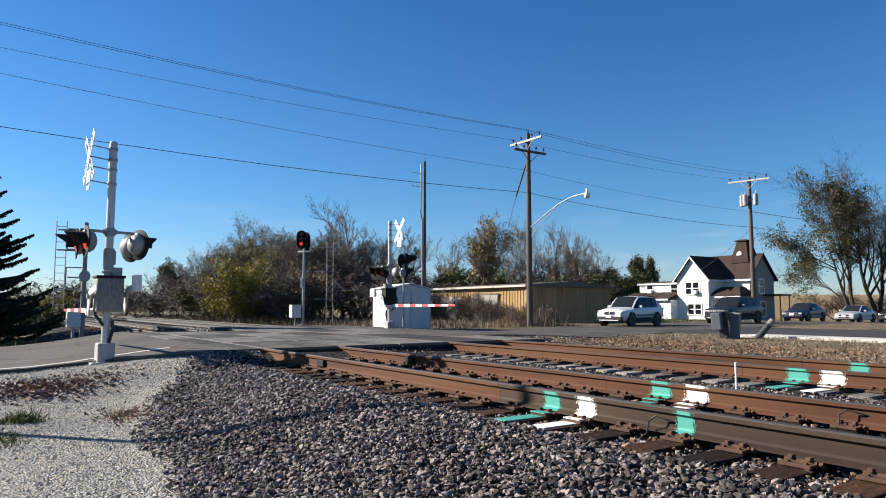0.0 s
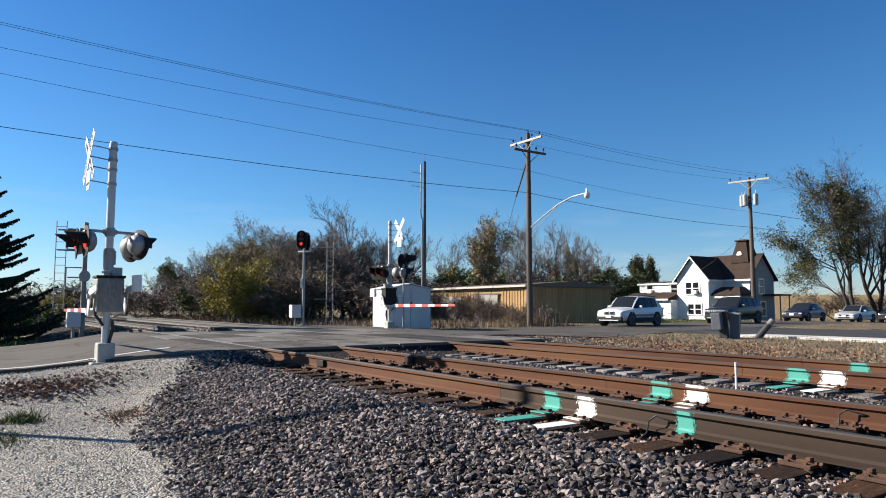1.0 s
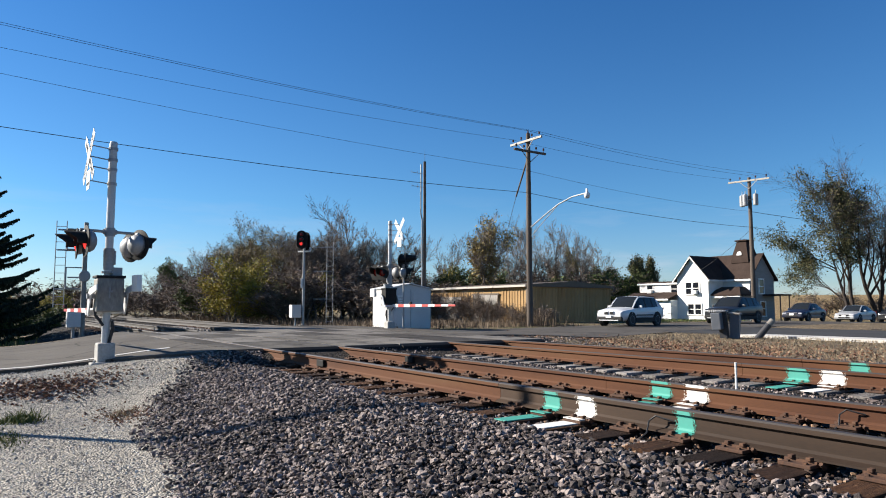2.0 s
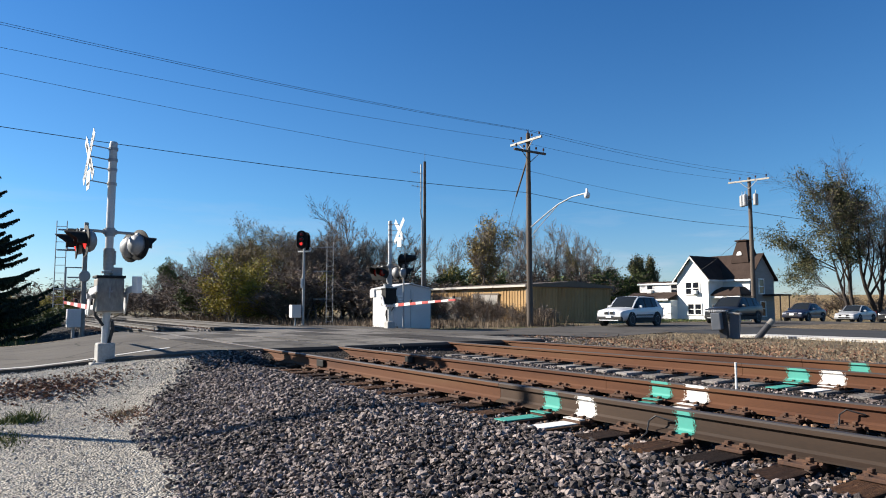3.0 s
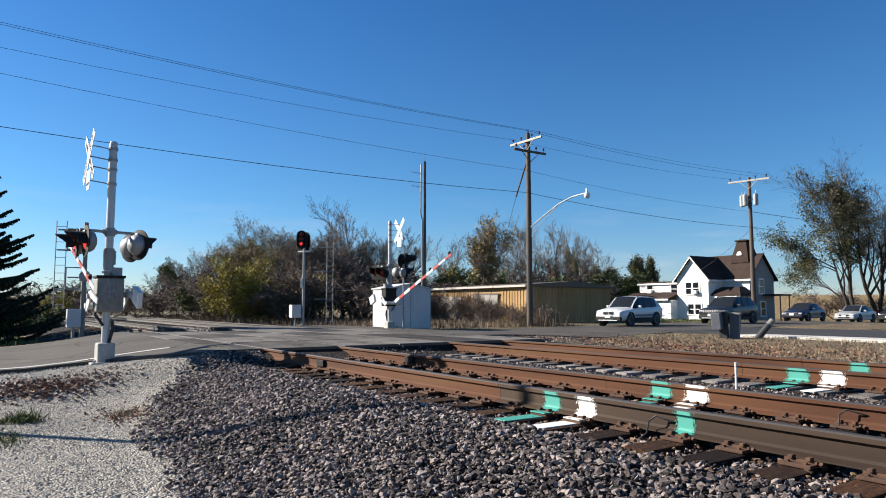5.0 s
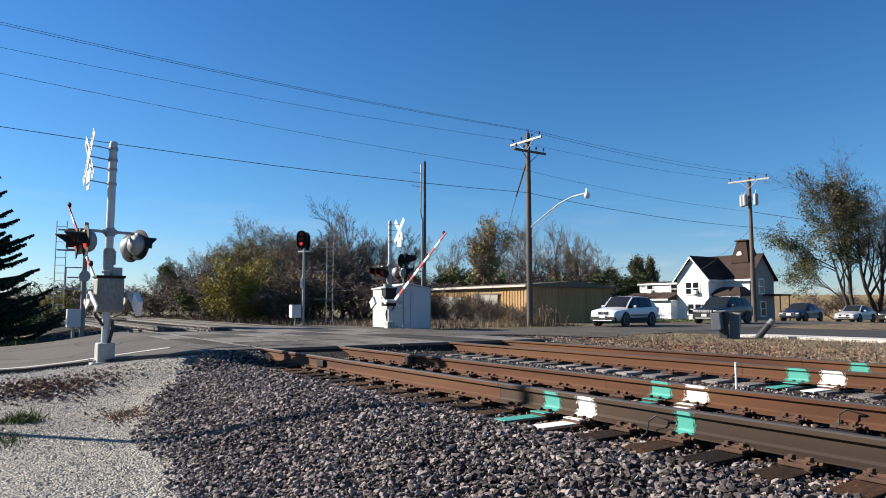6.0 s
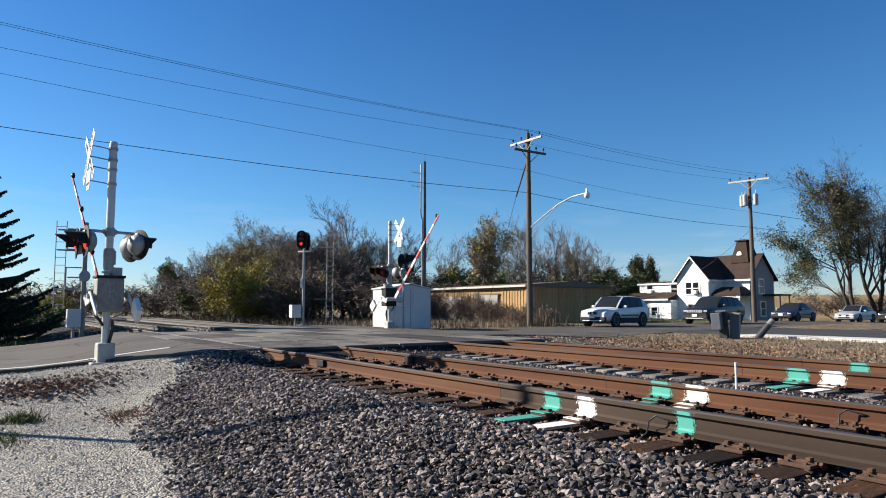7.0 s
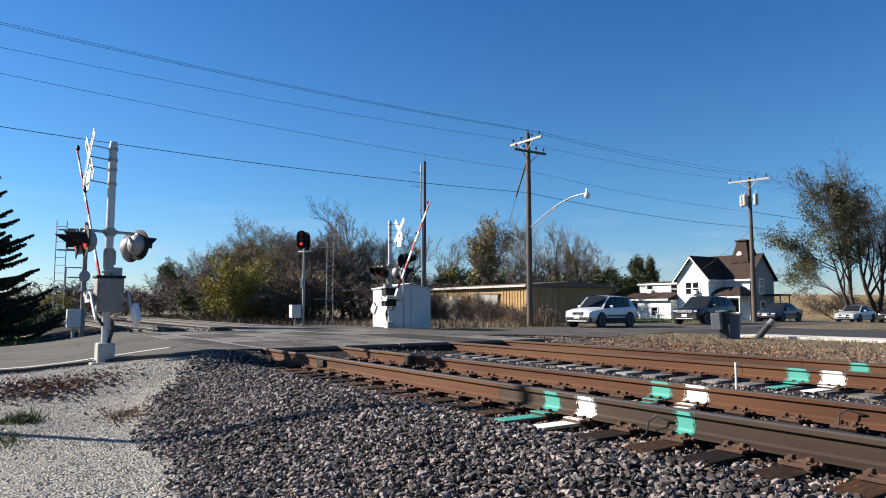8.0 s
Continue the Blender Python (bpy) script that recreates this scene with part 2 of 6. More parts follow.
def path_rod(bm, pts, r, seg=6):
    """One round tube along a line of points."""
    pts = [Vector(p) for p in pts]
    prev = None
    for i, p in enumerate(pts):
        d = (pts[min(i + 1, len(pts) - 1)] - pts[max(i - 1, 0)]).normalized()
        q = d.to_track_quat("Z", "Y")
        ring = [bm.verts.new(p + q @ Vector((r * math.cos(2 * math.pi * k / seg), r * math.sin(2 * math.pi * k / seg), 0))) for k in range(seg)]
        if prev:
            # match the ring to the last one, so that the tube doesn't twist
            s = min(range(seg), key=lambda o: sum((ring[(k + o) % seg].co - prev[k].co).length for k in range(seg)))
            ring = ring[s:] + ring[:s]
            for k in range(seg):
                bm.faces.new((prev[k], prev[(k + 1) % seg], ring[(k + 1) % seg], ring[k]))
        else:
            bm.faces.new(ring[::-1])
        prev = ring
    bm.faces.new(prev)
    bmesh.ops.recalc_face_normals(bm, faces=bm.faces)
    return bm


def prism(bm, outline, axis, lo, hi):
    """A closed outline in the plane across axis, pulled from lo to hi."""
    def at(u, v, w):
        return {"x": (w, u, v), "y": (u, w, v), "z": (u, v, w)}[axis]
    a = [bm.verts.new(at(u, v, lo)) for u, v in outline]
    b = [bm.verts.new(at(u, v, hi)) for u, v in outline]
    n = len(outline)
    bm.faces.new(a[::-1])
    bm.faces.new(b)
    for i in range(n):
        bm.faces.new((a[i], a[(i + 1) % n], b[(i + 1) % n], b[i]))
    bmesh.ops.recalc_face_normals(bm, faces=bm.faces)
    return bm


def lathe(bm, prof, m, seg=20):
    """Spin (radius, height) points about local z."""
    rings = []
    for r, z in prof:
        rings.append([bm.verts.new(m @ Vector((r * math.cos(2 * math.pi * k / seg), r * math.sin(2 * math.pi * k / seg), z))) for k in range(seg)])
    for p, q in zip(rings, rings[1:]):
        for k in range(seg):
            bm.faces.new((p[k], p[(k + 1) % seg], q[(k + 1) % seg], q[k]))
    if prof[0][0] > 1e-4:
        bm.faces.new(rings[0][::-1])
    if prof[-1][0] > 1e-4:
        bm.faces.new(rings[-1])
    bmesh.ops.remove_doubles(bm, verts=bm.verts, dist=1e-5)
    bmesh.ops.recalc_face_normals(bm, faces=bm.faces)
    return bm


def raw(name, verts, faces, mat, parent=None, smooth=False):
    me = bpy.data.meshes.new(name)
    me.from_pydata(verts, [], faces)
    me.materials.append(mat)
    if smooth:
        me.shade_smooth()
    ob = new(name, me)
    ob.parent = parent
    return ob


def B():
    return bmesh.new()


# ---- the lie of the land ----
RAIL_Y = (4.267, 5.777, 8.40, 9.91)          # rail centres: two tracks
ROAD = ((-17.9, -60), (-17.9, -6), (-17.9, 3), (-18.2, 9), (-19.6, 15), (-22.2, 23), (-24.4, 32), (-25.9, 44), (-26.9, 60), (-27.0, 130))


def step(a, b, v):
    t = min(1.0, max(0.0, (v - a) / (b - a)))
    return t * t * (3 - 2 * t)


def road_x(y):
    for (x0, y0), (x1, y1) in zip(ROAD, ROAD[1:]):
        if y <= y1:
            t = (y - y0) / (y1 - y0)
            return x0 + (x1 - x0) * t
    return ROAD[-1][0]


def road_z(y):
    """The road humps up over the tracks."""
    return -0.34 + 0.34 * step(0.0, 4.0, y) - 0.30 * step(11.0, 19.0, y) - 0.35 * step(50, 70, y)


def land_z(x, y):
    z = -0.72 + 0.47 * step(1.35, 3.55, y) - 0.07 * step(10.7, 12.4, y) + 0.03 * step(14, 22, y)
    # the approach fill beside the road, south of the tracks
    flare = step(1.2, 3.3, y) * step(12.0, 10.8, y)
    out = abs(x - road_x(y)) - 4.0 - 1.75 * flare
    near = step(3.6 - 2.7 * flare, 1.2 - 1.1 * flare, out) if out > 0 else 1.0
    z = z + near * (max(z, road_z(y) - 0.05) - z)
    z -= 0.42 * step(48, 64, y) * step(140, 90, y)
    # low rise of the field far to the north-east
    r = math.hypot(x, y)
    a = math.degrees(math.atan2(x, y))
    z += 7.5 * step(90, 420, r) * step(-48, -30, a) * step(120, 60, a)
    z += 0.02 * noise.noise((x * 0.35, y * 0.35, 0)) + 0.3 * step(60, 200, r) * noise.noise((x * 0.01, y * 0.01, 3))
    return z


# ---- ground ----
def axis_steps():
    xs = []
    v, d = 0.0, 0.35
    while v < 1600:
        xs.append(v)
        if v > 34:
            d *= 1.22
        v += d
    return xs


def ground_material():
    """Dry grass, pale gravel by the near road, ballast grit under the tracks and straw stubble beyond."""
    m = bpy.data.materials.new("ground_soil")
    m.use_nodes = True
    n, l = m.node_tree.nodes, m.node_tree.links
    b = n["Principled BSDF"]
    b.inputs["Roughness"].default_value = 0.95
    b.inputs["Specular IOR Level"].default_value = 0.2
    geo = n.new("ShaderNodeNewGeometry")

    def tex(scale, detail=5, rough=0.6):
        t = n.new("ShaderNodeTexNoise")
        t.inputs["Scale"].default_value, t.inputs["Detail"].default_value, t.inputs["Roughness"].default_value = scale, detail, rough
        l.new(geo.outputs["Position"], t.inputs["Vector"])
        return t.outputs["Fac"]

    def ramp(fac, stops, lo=0.3, hi=0.7):
        r = n.new("ShaderNodeValToRGB")
        e = r.color_ramp.elements
        for i, c in enumerate(stops):
            q = e[i] if i < 2 else e.new(0.5)
            q.position = lo + (hi - lo) * i / (len(stops) - 1)
            q.color = (*c, 1)
        l.new(fac, r.inputs[0])
        return r.outputs[0]

    def math_(op, a, c, clamp=False):
        q = n.new("ShaderNodeMath")
        q.operation, q.use_clamp = op, clamp
        for i, v in enumerate((a, c)):
            if isinstance(v, (int, float)):
                q.inputs[i].default_value = v
            else:
                l.new(v, q.inputs[i])
        return q.outputs[0]

    def mix(f, a, c):
        q = n.new("ShaderNodeMix")
        q.data_type = "RGBA"
        l.new(f, q.inputs[0])
        l.new(a, q.inputs[6])
        l.new(c, q.inputs[7])
        return q.outputs[2]

    def band(v, lo, hi, soft, wob=0.0):
        """1 between lo and hi."""
        s = v
        if wob:
            s = math_("ADD", v, math_("MULTIPLY", math_("SUBTRACT", tex(0.9, 4), 0.5), wob))
        up = math_("DIVIDE", math_("SUBTRACT", s, lo), soft, True)
        dn = math_("DIVIDE", math_("SUBTRACT", hi, s), soft, True)
        return math_("MULTIPLY", up, dn)

    sep = n.new("ShaderNodeSeparateXYZ")
    l.new(geo.outputs["Position"], sep.inputs[0])
    X, Y = sep.outputs[0], sep.outputs[1]
    fine, mid, wide = tex(45, 6, 0.7), tex(6, 5), tex(0.35, 4)
    grass = ramp(math_("ADD", math_("MULTIPLY", mid, 0.6), math_("MULTIPLY", wide, 0.4)), [(0.10, 0.077, 0.05), (0.20, 0.155, 0.10), (0.31, 0.245, 0.165)])
    green = ramp(mid, [(0.035, 0.05, 0.014), (0.07, 0.085, 0.025), (0.14, 0.13, 0.05)])
    straw = ramp(wide, [(0.25, 0.175, 0.085), (0.32, 0.235, 0.125)])
    chips = ramp(math_("ADD", math_("MULTIPLY", fine, 0.7), math_("MULTIPLY", wide, 0.3)), [(0.18, 0.168, 0.146), (0.36, 0.34, 0.30), (0.53, 0.505, 0.455)])
    grit = ramp(fine, [(0.012, 0.011, 0.010), (0.035, 0.030, 0.028), (0.08, 0.07, 0.064)])
    lawn_y = math_("MULTIPLY", band(Y, 36, 75, 6, 4), band(X, -70, -30.5, 2, 2))
    soil = mix(math_("MAXIMUM", lawn_y, math_("MULTIPLY", band(wide, 0.46, 0.58, 0.06), band(X, -300, -23, 4))), grass, green)
    soil = mix(band(Y, 75, 3000, 20, 8), soil, straw)
    near_gravel = math_("MULTIPLY", band(Y, -40, 10.0, 2.5, 2.5), band(X, -15.5, 60, 1.0, 0.6))
    soil = mix(near_gravel, soil, chips)
    foot = math_("ADD", math_("ADD", Y, math_("MULTIPLY", X, 0.13)), math_("MINIMUM", math_("MULTIPLY", math_("ADD", X, 10.6), 0.75), 0.0))
    west = math_("LESS_THAN", X, -22.0)
    foot = math_("MAXIMUM", foot, math_("MULTIPLY", west, math_("SUBTRACT", Y, 1.0)))
    soil = mix(math_("MULTIPLY", band(foot, 0.58, 50, 0.4, 0.6), band(Y, -5, 12.6, 0.5, 0.7)), soil, grit)
    cell = n.new("ShaderNodeTexVoronoi")
    cell.inputs["Scale"].default_value = 42
    l.new(geo.outputs["Position"], cell.inputs["Vector"])
    gray = n.new("ShaderNodeSeparateColor")
    l.new(cell.outputs["Color"], gray.inputs[0])
    grain = n.new("ShaderNodeMix")
    grain.data_type, grain.blend_type = "RGBA", "MULTIPLY"
    grain.inputs[0].default_value = 1.0
    l.new(soil, grain.inputs[6])
    l.new(ramp(gray.outputs[0], [(0.62, 0.62, 0.63), (1.0, 1.0, 1.0), (1.3, 1.28, 1.25)], 0.0, 1.0), grain.inputs[7])
    l.new(grain.outputs[2], b.inputs["Base Color"])
    bp = n.new("ShaderNodeBump")
    bp.inputs["Strength"].default_value, bp.inputs["Distance"].default_value = 0.7, 0.03
    l.new(math_("ADD", fine, math_("MULTIPLY", cell.outputs["Distance"], -14.0)), bp.inputs["Height"])
    l.new(bp.outputs[0], b.inputs["Normal"])
    return m


def build_ground():
    s = axis_steps()
    xs = sorted({-v for v in s} | set(s))
    ys = xs
    xs = [x - 8 for x in xs]
    ys = [y + 6 for y in ys]
    verts, faces = [], []
    for y in ys:
        for x in xs:
            z = land_z(x, y)
            d = abs(x - road_x(y))
            if -60 < y < 130 and d < 4.1:
                z = min(z, road_z(y) - 0.1)
            if abs(y - 29) < 7 and x > -24:
                z -= 0.05
            verts.append((x, y, z))
    w = len(xs)
    for j in range(len(ys) - 1):
        for i in range(w - 1):
            k = j * w + i
            faces.append((k, k + 1, k + w + 1, k + w))
    ob = raw("ground", verts, faces, ground_material(), smooth=True)
    return tagged(ob, "dry grass and pale gravel ground around the crossing", "ground", kind="structure")


ground = build_ground()


def strip(name, ys, left, right, z, mat, thick=0.12):
    """A slab between two edge lines."""
    verts, faces = [], []
    for y in ys:
        a, b2 = left(y), right(y)
        for t in (0, 0.25, 0.5, 0.75, 1):
            x = a + (b2 - a) * t
            verts.append((x, y, z(x, y)))
        verts.append((b2, y, z(b2, y) - thick))
        verts.append((a, y, z(a, y) - thick))
    for j in range(len(ys) - 1):
        for i in range(7):
            k, k2 = j * 7 + i, j * 7 + (i + 1) % 7
            faces.append((k, k2, k2 + 7, k + 7))
    faces.append(tuple(range(7))[::-1])
    faces.append(tuple((len(ys) - 1) * 7 + i for i in range(7)))
    return raw(name, verts, faces, mat)


def span(a, b, d):
    n = max(1, round((b - a) / d))
    return [a + (b - a) * i / n for i in range(n + 1)]


HALF = 4.0
south = strip("road", span(-60, 3.56, 0.6), lambda y: road_x(y) - HALF - 1.4 * step(1.2, 3.5, y), lambda y: road_x(y) + HALF + 1.75 * step(1.2, 3.5, y), lambda x, y: road_z(y), M["asphalt"])
tagged(south, "worn grey asphalt road climbing to the crossing", "road", kind="structure")
north = strip("road", span(11.1, 130, 0.8), lambda y: road_x(y) - HALF - 3.6 * step(17, 11.5, y) - 0.8 * step(14, 22, y), lambda y: road_x(y) + HALF, lambda x, y: road_z(y), M["asphalt"])
tagged(north, "worn grey asphalt road leading away from the tracks", "road", kind="structure")
side = strip("side_road", span(24.2, 33.5, 0.6), lambda y: road_x(y) + HALF - 0.3, lambda y: 60.0 + y, lambda x, y: road_z(20) + 0.006, M["asphalt_dark"])
tagged(side, "dark asphalt side road beside the railway", "road", kind="structure")
edge = strip("edge_line", span(-40, 3.0, 0.6), lambda y: road_x(y) + HALF - 0.34, lambda y: road_x(y) + HALF - 0.14, lambda x, y: road_z(y) + 0.008, M["line_paint"], 0.004)
tagged(edge, "worn white painted edge line", "road marking", kind="structure")
kerb = strip("kerb", span(22.9, 24.2, 0.35), lambda y: -14.6, lambda y: 60.0, lambda x, y: road_z(20) + 0.05, M["gutter"], 0.2)
tagged(kerb, "pale concrete kerb along the side road", "kerb", kind="structure")

# ---- level crossing: concrete panels between and beside the rails ----
crossing = empty("level_crossing", pose(0, 0, 0), "weathered concrete panel level crossing over two tracks", "crossing", kind="structure")
CX1 = -12.1


def west_end(y):
    """West end of the paving, further out on the second track."""
    return CX1 - 2.42 * (4 if y < 6.5 else 6)



def panel_mesh(w, h=0.2):
    bm = B()
    box(bm, (0, 0, -h / 2), (2.36, w, h), bevel=0.015)
    me = bpy.data.meshes.new("crossing_panel")
    bm.to_mesh(me)
    bm.free()
    me.materials.append(M["concrete"])
    return me


for y0, y1 in ((3.58, 4.20), (4.36, 5.68), (5.85, 7.07), (7.10, 8.32), (8.50, 9.82), (9.99, 11.05)):
    me = panel_mesh(y1 - y0)
    x = west_end(y0)
    while x < CX1 - 0.5:
        share("crossing_panel", me, pose(x + 1.2, (y0 + y1) / 2, random.uniform(-0.006, 0.004) - 0.004), crossing)
        x += 2.42
# added black plates on the panel ends, their colour stands for shade
for y0, y1 in ((3.58, 4.20), (4.36, 5.68), (5.85, 7.07), (7.10, 8.32), (8.50, 9.82), (9.99, 11.05)):
    bm = B()
    prism(bm, [(CX1, -0.014), (CX1 + 0.07, -0.05), (CX1 + 0.09, -0.26), (CX1, -0.26)], "y", y0 + 0.02, y1 - 0.02)
    part("end_ramp", bm, M["black"], crossing, "black plate for the shaded panel end")
for y in RAIL_Y:
    for s in (-1, 1):
        part("rubber_seal", box(B(), ((west_end(y) + CX1) / 2, y + s * 0.08, -0.045), (CX1 - west_end(y) - 0.2, 0.07, 0.06)), M["rubber"], crossing)

# ---- tracks ----
RAIL_PROFILE = ((-0.076, -0.186), (0.076, -0.186), (0.076, -0.174), (0.02, -0.158), (0.009, -0.14), (0.009, -0.062), (0.02, -0.046),
                (0.037, -0.041), (0.037, -0.012), (0.026, -0.002), (0.0, 0.0), (-0.026, -0.002), (-0.037, -0.012), (-0.037, -0.041),
                (-0.02, -0.046), (-0.009, -0.062), (-0.009, -0.14), (-0.02, -0.158), (-0.076, -0.174))


def rail(parent, y, x0, x1, dz=0.0):
    bm = B()
    prism(bm, [(u + y, v + dz) for u, v in RAIL_PROFILE], "x", x0, x1)
    me_ob = part("rail", bm, M["rust"], parent)
    me_ob.data.materials.append(M["rail_top"])
    for f in me_ob.data.polygons:
        if f.normal.z > 0.4 and f.center.z > -0.03 + dz:
            f.material_index = 1
    return me_ob


def tie_mesh(mat):
    bm = B()
    box(bm, (0, 0, -0.09), (0.225, 2.6, 0.18), bevel=0.012)
    for v in bm.verts:
        v.co += Vector((noise.noise(v.co * 3) * 0.012, 0, noise.noise(v.co * 2.3) * 0.008))
    me = bpy.data.meshes.new("tie")
    bm.to_mesh(me)
    bm.free()
    me.materials.append(mat)
    return me


def plate_mesh():
    bm = B()
    box(bm, (0, 0, 0.0), (0.2, 0.36, 0.022), bevel=0.004)
    for s in (-1, 1):
        box(bm, (0, s * 0.095, 0.016), (0.2, 0.018, 0.02))
        for dx in (-0.055, 0.055):
            box(bm, (dx, s * 0.098, 0.035), (0.03, 0.045, 0.022), bevel=0.005)
            box(bm, (dx, s * 0.15, 0.014), (0.022, 0.022, 0.016))
        # rail anchor clipped under the foot
        rod(bm, (0.125, s * 0.07, -0.01), (0.125, s * 0.11, 0.02), 0.016, 0.012, 6)
    me = bpy.data.meshes.new("tie_plate")
    bm.to_mesh(me)
    bm.free()
    me.materials.append(M["plate"])
    return me


TIE_ME, TIE_PALE, PLATE_ME = tie_mesh(M["tie"]), tie_mesh(M["tie_pale"]), plate_mesh()
TEAL_X, WHITE_X = -4.55, -4.13


def track(ya, yb, label):
    t = empty("railway_track", pose(0, 0, 0), label, "railway track", "tracks", "structure")
    for y, dz in ((ya, 0.0), (yb, -0.015 if ya < 5 else 0.0)):
        cut = -5.3
        rail(t, y, west_end(y) - 0.3, cut, dz)
        if y == RAIL_Y[0]:
            worn = rail(t, y, cut + 0.004, 14, dz)
            worn.data.materials[0] = M["rail_grey"]
            worn["label"] = "brown-grey worn rail"
        else:
            rail(t, y, cut + 0.004, 14, dz)
        # west of the paving the rails take one darker colour, head and web alike
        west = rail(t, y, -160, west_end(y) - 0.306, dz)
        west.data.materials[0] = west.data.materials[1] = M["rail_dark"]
        west["label"] = "darker rail beyond the paving"
    yc = (ya + yb) / 2
    x = TEAL_X - 0.46 * 70
    k = 0
    while x < 8:
        if not (west_end(ya) + 0.3 < x < CX1 - 0.3):
            tie = share("tie", TIE_ME if ya < 5 else TIE_PALE, pose(x + random.uniform(-0.02, 0.02), yc + random.uniform(-0.05, 0.05), -0.218, 0, 0, random.uniform(-0.8, 0.8)), t)
            for y in (ya, yb):
                share("tie_plate", PLATE_ME, pose(0, y - yc, 0.018), tie)
        x += 0.46
    return t


track_1 = track(RAIL_Y[0], RAIL_Y[1], "rusty railway track on timber ties in ballast")
track_2 = track(RAIL_Y[2], RAIL_Y[3], "second rusty railway track on timber ties")


# ---- loose stone ----
def stones(name, count, place, size, mat, label, category="gravel", flat=0.75, seed=1):
    """Broken stones, each a small irregular lump, as one spread of stuff."""
    rng = np.random.default_rng(seed)
    # angular broken lumps: convex hulls of ten points, all with the same count of faces
    shapes = []
    while len(shapes) < 40:
        p = rng.normal(size=(10, 3))
        p = p / np.linalg.norm(p, axis=1)[:, None] * rng.uniform(0.78, 1.1, (10, 1))
        p = np.sign(p) * np.abs(p) ** 0.8 * rng.uniform(0.6, 1.15, 3)
        bm = bmesh.new()
        vs = [bm.verts.new(q) for q in p]
        bmesh.ops.convex_hull(bm, input=vs)
        bm.verts.index_update()
        f = [[v.index for v in face.verts] for face in bm.faces]
        if len(bm.verts) == 10 and len(f) == 16 and all(len(q) == 3 for q in f):
            shapes.append((np.array([v.co[:] for v in bm.verts]), np.array(f)))
        bm.free()
    verts = np.empty((count, 10, 3), np.float32)
    for i in range(count):
        x, y, z = place(rng)
        s = size[0] + (size[1] - size[0]) * rng.random() ** 1.6
        a, b, c = rng.uniform(0, 6.28, 3)
        ca, sa, cb, sb, cc, sc = np.cos(a), np.sin(a), np.cos(b), np.sin(b), np.cos(c), np.sin(c)
        r = np.array([[cc, -sc, 0], [sc, cc, 0], [0, 0, 1]]) @ np.array([[cb, 0, sb], [0, 1, 0], [-sb, 0, cb]]) @ np.array([[1, 0, 0], [0, ca, -sa], [0, sa, ca]])
        q = shapes[i % 40][0] @ r.T * s
        q[:, 2] *= flat
        verts[i] = q + (x, y, z + s * 0.25)
    nb = 10
    faces = np.concatenate([shapes[i % 40][1] + i * nb for i in range(count)])
    me = bpy.data.meshes.new(name)
    me.vertices.add(count * nb)
    me.vertices.foreach_set("co", verts.ravel())
    me.loops.add(len(faces) * 3)
    me.loops.foreach_set("vertex_index", faces.ravel().astype(np.int32))
    me.polygons.add(len(faces))
    me.polygons.foreach_set("loop_start", np.arange(0, len(faces) * 3, 3, dtype=np.int32))
    me.update(calc_edges=True)
    me.shade_flat()
    me.materials.append(mat)
    ob = new(name, me)
    return tagged(ob, label, category, kind="stuff")


def bed_z(x, y):
    """Ballast surface: packed to just under the tie tops between the rails."""
    z = land_z(x, y)
    for ya, yb in ((RAIL_Y[0], RAIL_Y[1]), (RAIL_Y[2], RAIL_Y[3])):
        if ya - 0.5 < y < yb + 0.5:
            z = -0.268
    return z


def toe(x):
    """Foot of the ballast bank."""
    return 0.58 - 0.13 * x + 0.75 * max(0.0, -10.6 - x)


def near_bank(rng):
    while True:
        x = rng.uniform(-12.6, 1.5)
        y = rng.uniform(1.0, 4.1)
        # ragged toe where the ballast thins out over the pale gravel
        if y > toe(x) + 0.12 * math.sin(x * 1.7) + abs(rng.normal(0, 0.25)) - 0.2:
            return x, y, land_z(x, y) + rng.uniform(-0.02, 0.03) - 0.02 * step(3.5, 3.8, y)


def shoulder_bank(rng):
    while True:
        x = -12.0 + 12.6 * rng.random()
        y = rng.uniform(1.8, 3.7)
        if y > toe(x) + 0.35:
            return x, y, land_z(x, y) + rng.uniform(0.0, 0.04)


def between(rng):
    x = rng.uniform(-12.2, 3.5)
    y = rng.uniform(4.1, 10.9)
    return x, y, bed_z(x, y) + rng.uniform(-0.008, 0.01)


def stained(rng):
    x = rng.uniform(-12.0, 3.5)
    y = rng.uniform(3.5, 6.3)
    return x, y, max(bed_z(x, y), -0.262) + rng.uniform(-0.008, 0.036) * (1.0 if y > 3.9 else 0.4)


def far_side(rng):
    if rng.random() < 0.45:
        x, y = rng.uniform(-60, -23.5), rng.uniform(2.0, 12.4)
    else:
        x, y = rng.uniform(-14.5, 5), rng.uniform(10.2, 14.2)
    return x, y, bed_z(x, y)


stones("ballast", 52000, near_bank, (0.013, 0.033), M["ballast"], "loose grey-brown crushed stone ballast on the bank", seed=2)
stones("ballast", 11000, shoulder_bank, (0.015, 0.036), M["ballast"], "loose grey-brown crushed stone ballast on the shoulder", seed=3)
stones("ballast", 24000, between, (0.014, 0.032), M["ballast"], "grey crushed stone ballast between the ties", seed=4)
stones("stained_ballast", 15000, stained, (0.012, 0.030), M["rust_stone"], "rust-stained crushed stone around the near rails", seed=8)
stones("ballast", 9000, far_side, (0.02, 0.042), M["ballast"], "grey crushed stone ballast beside the far tracks", seed=5)


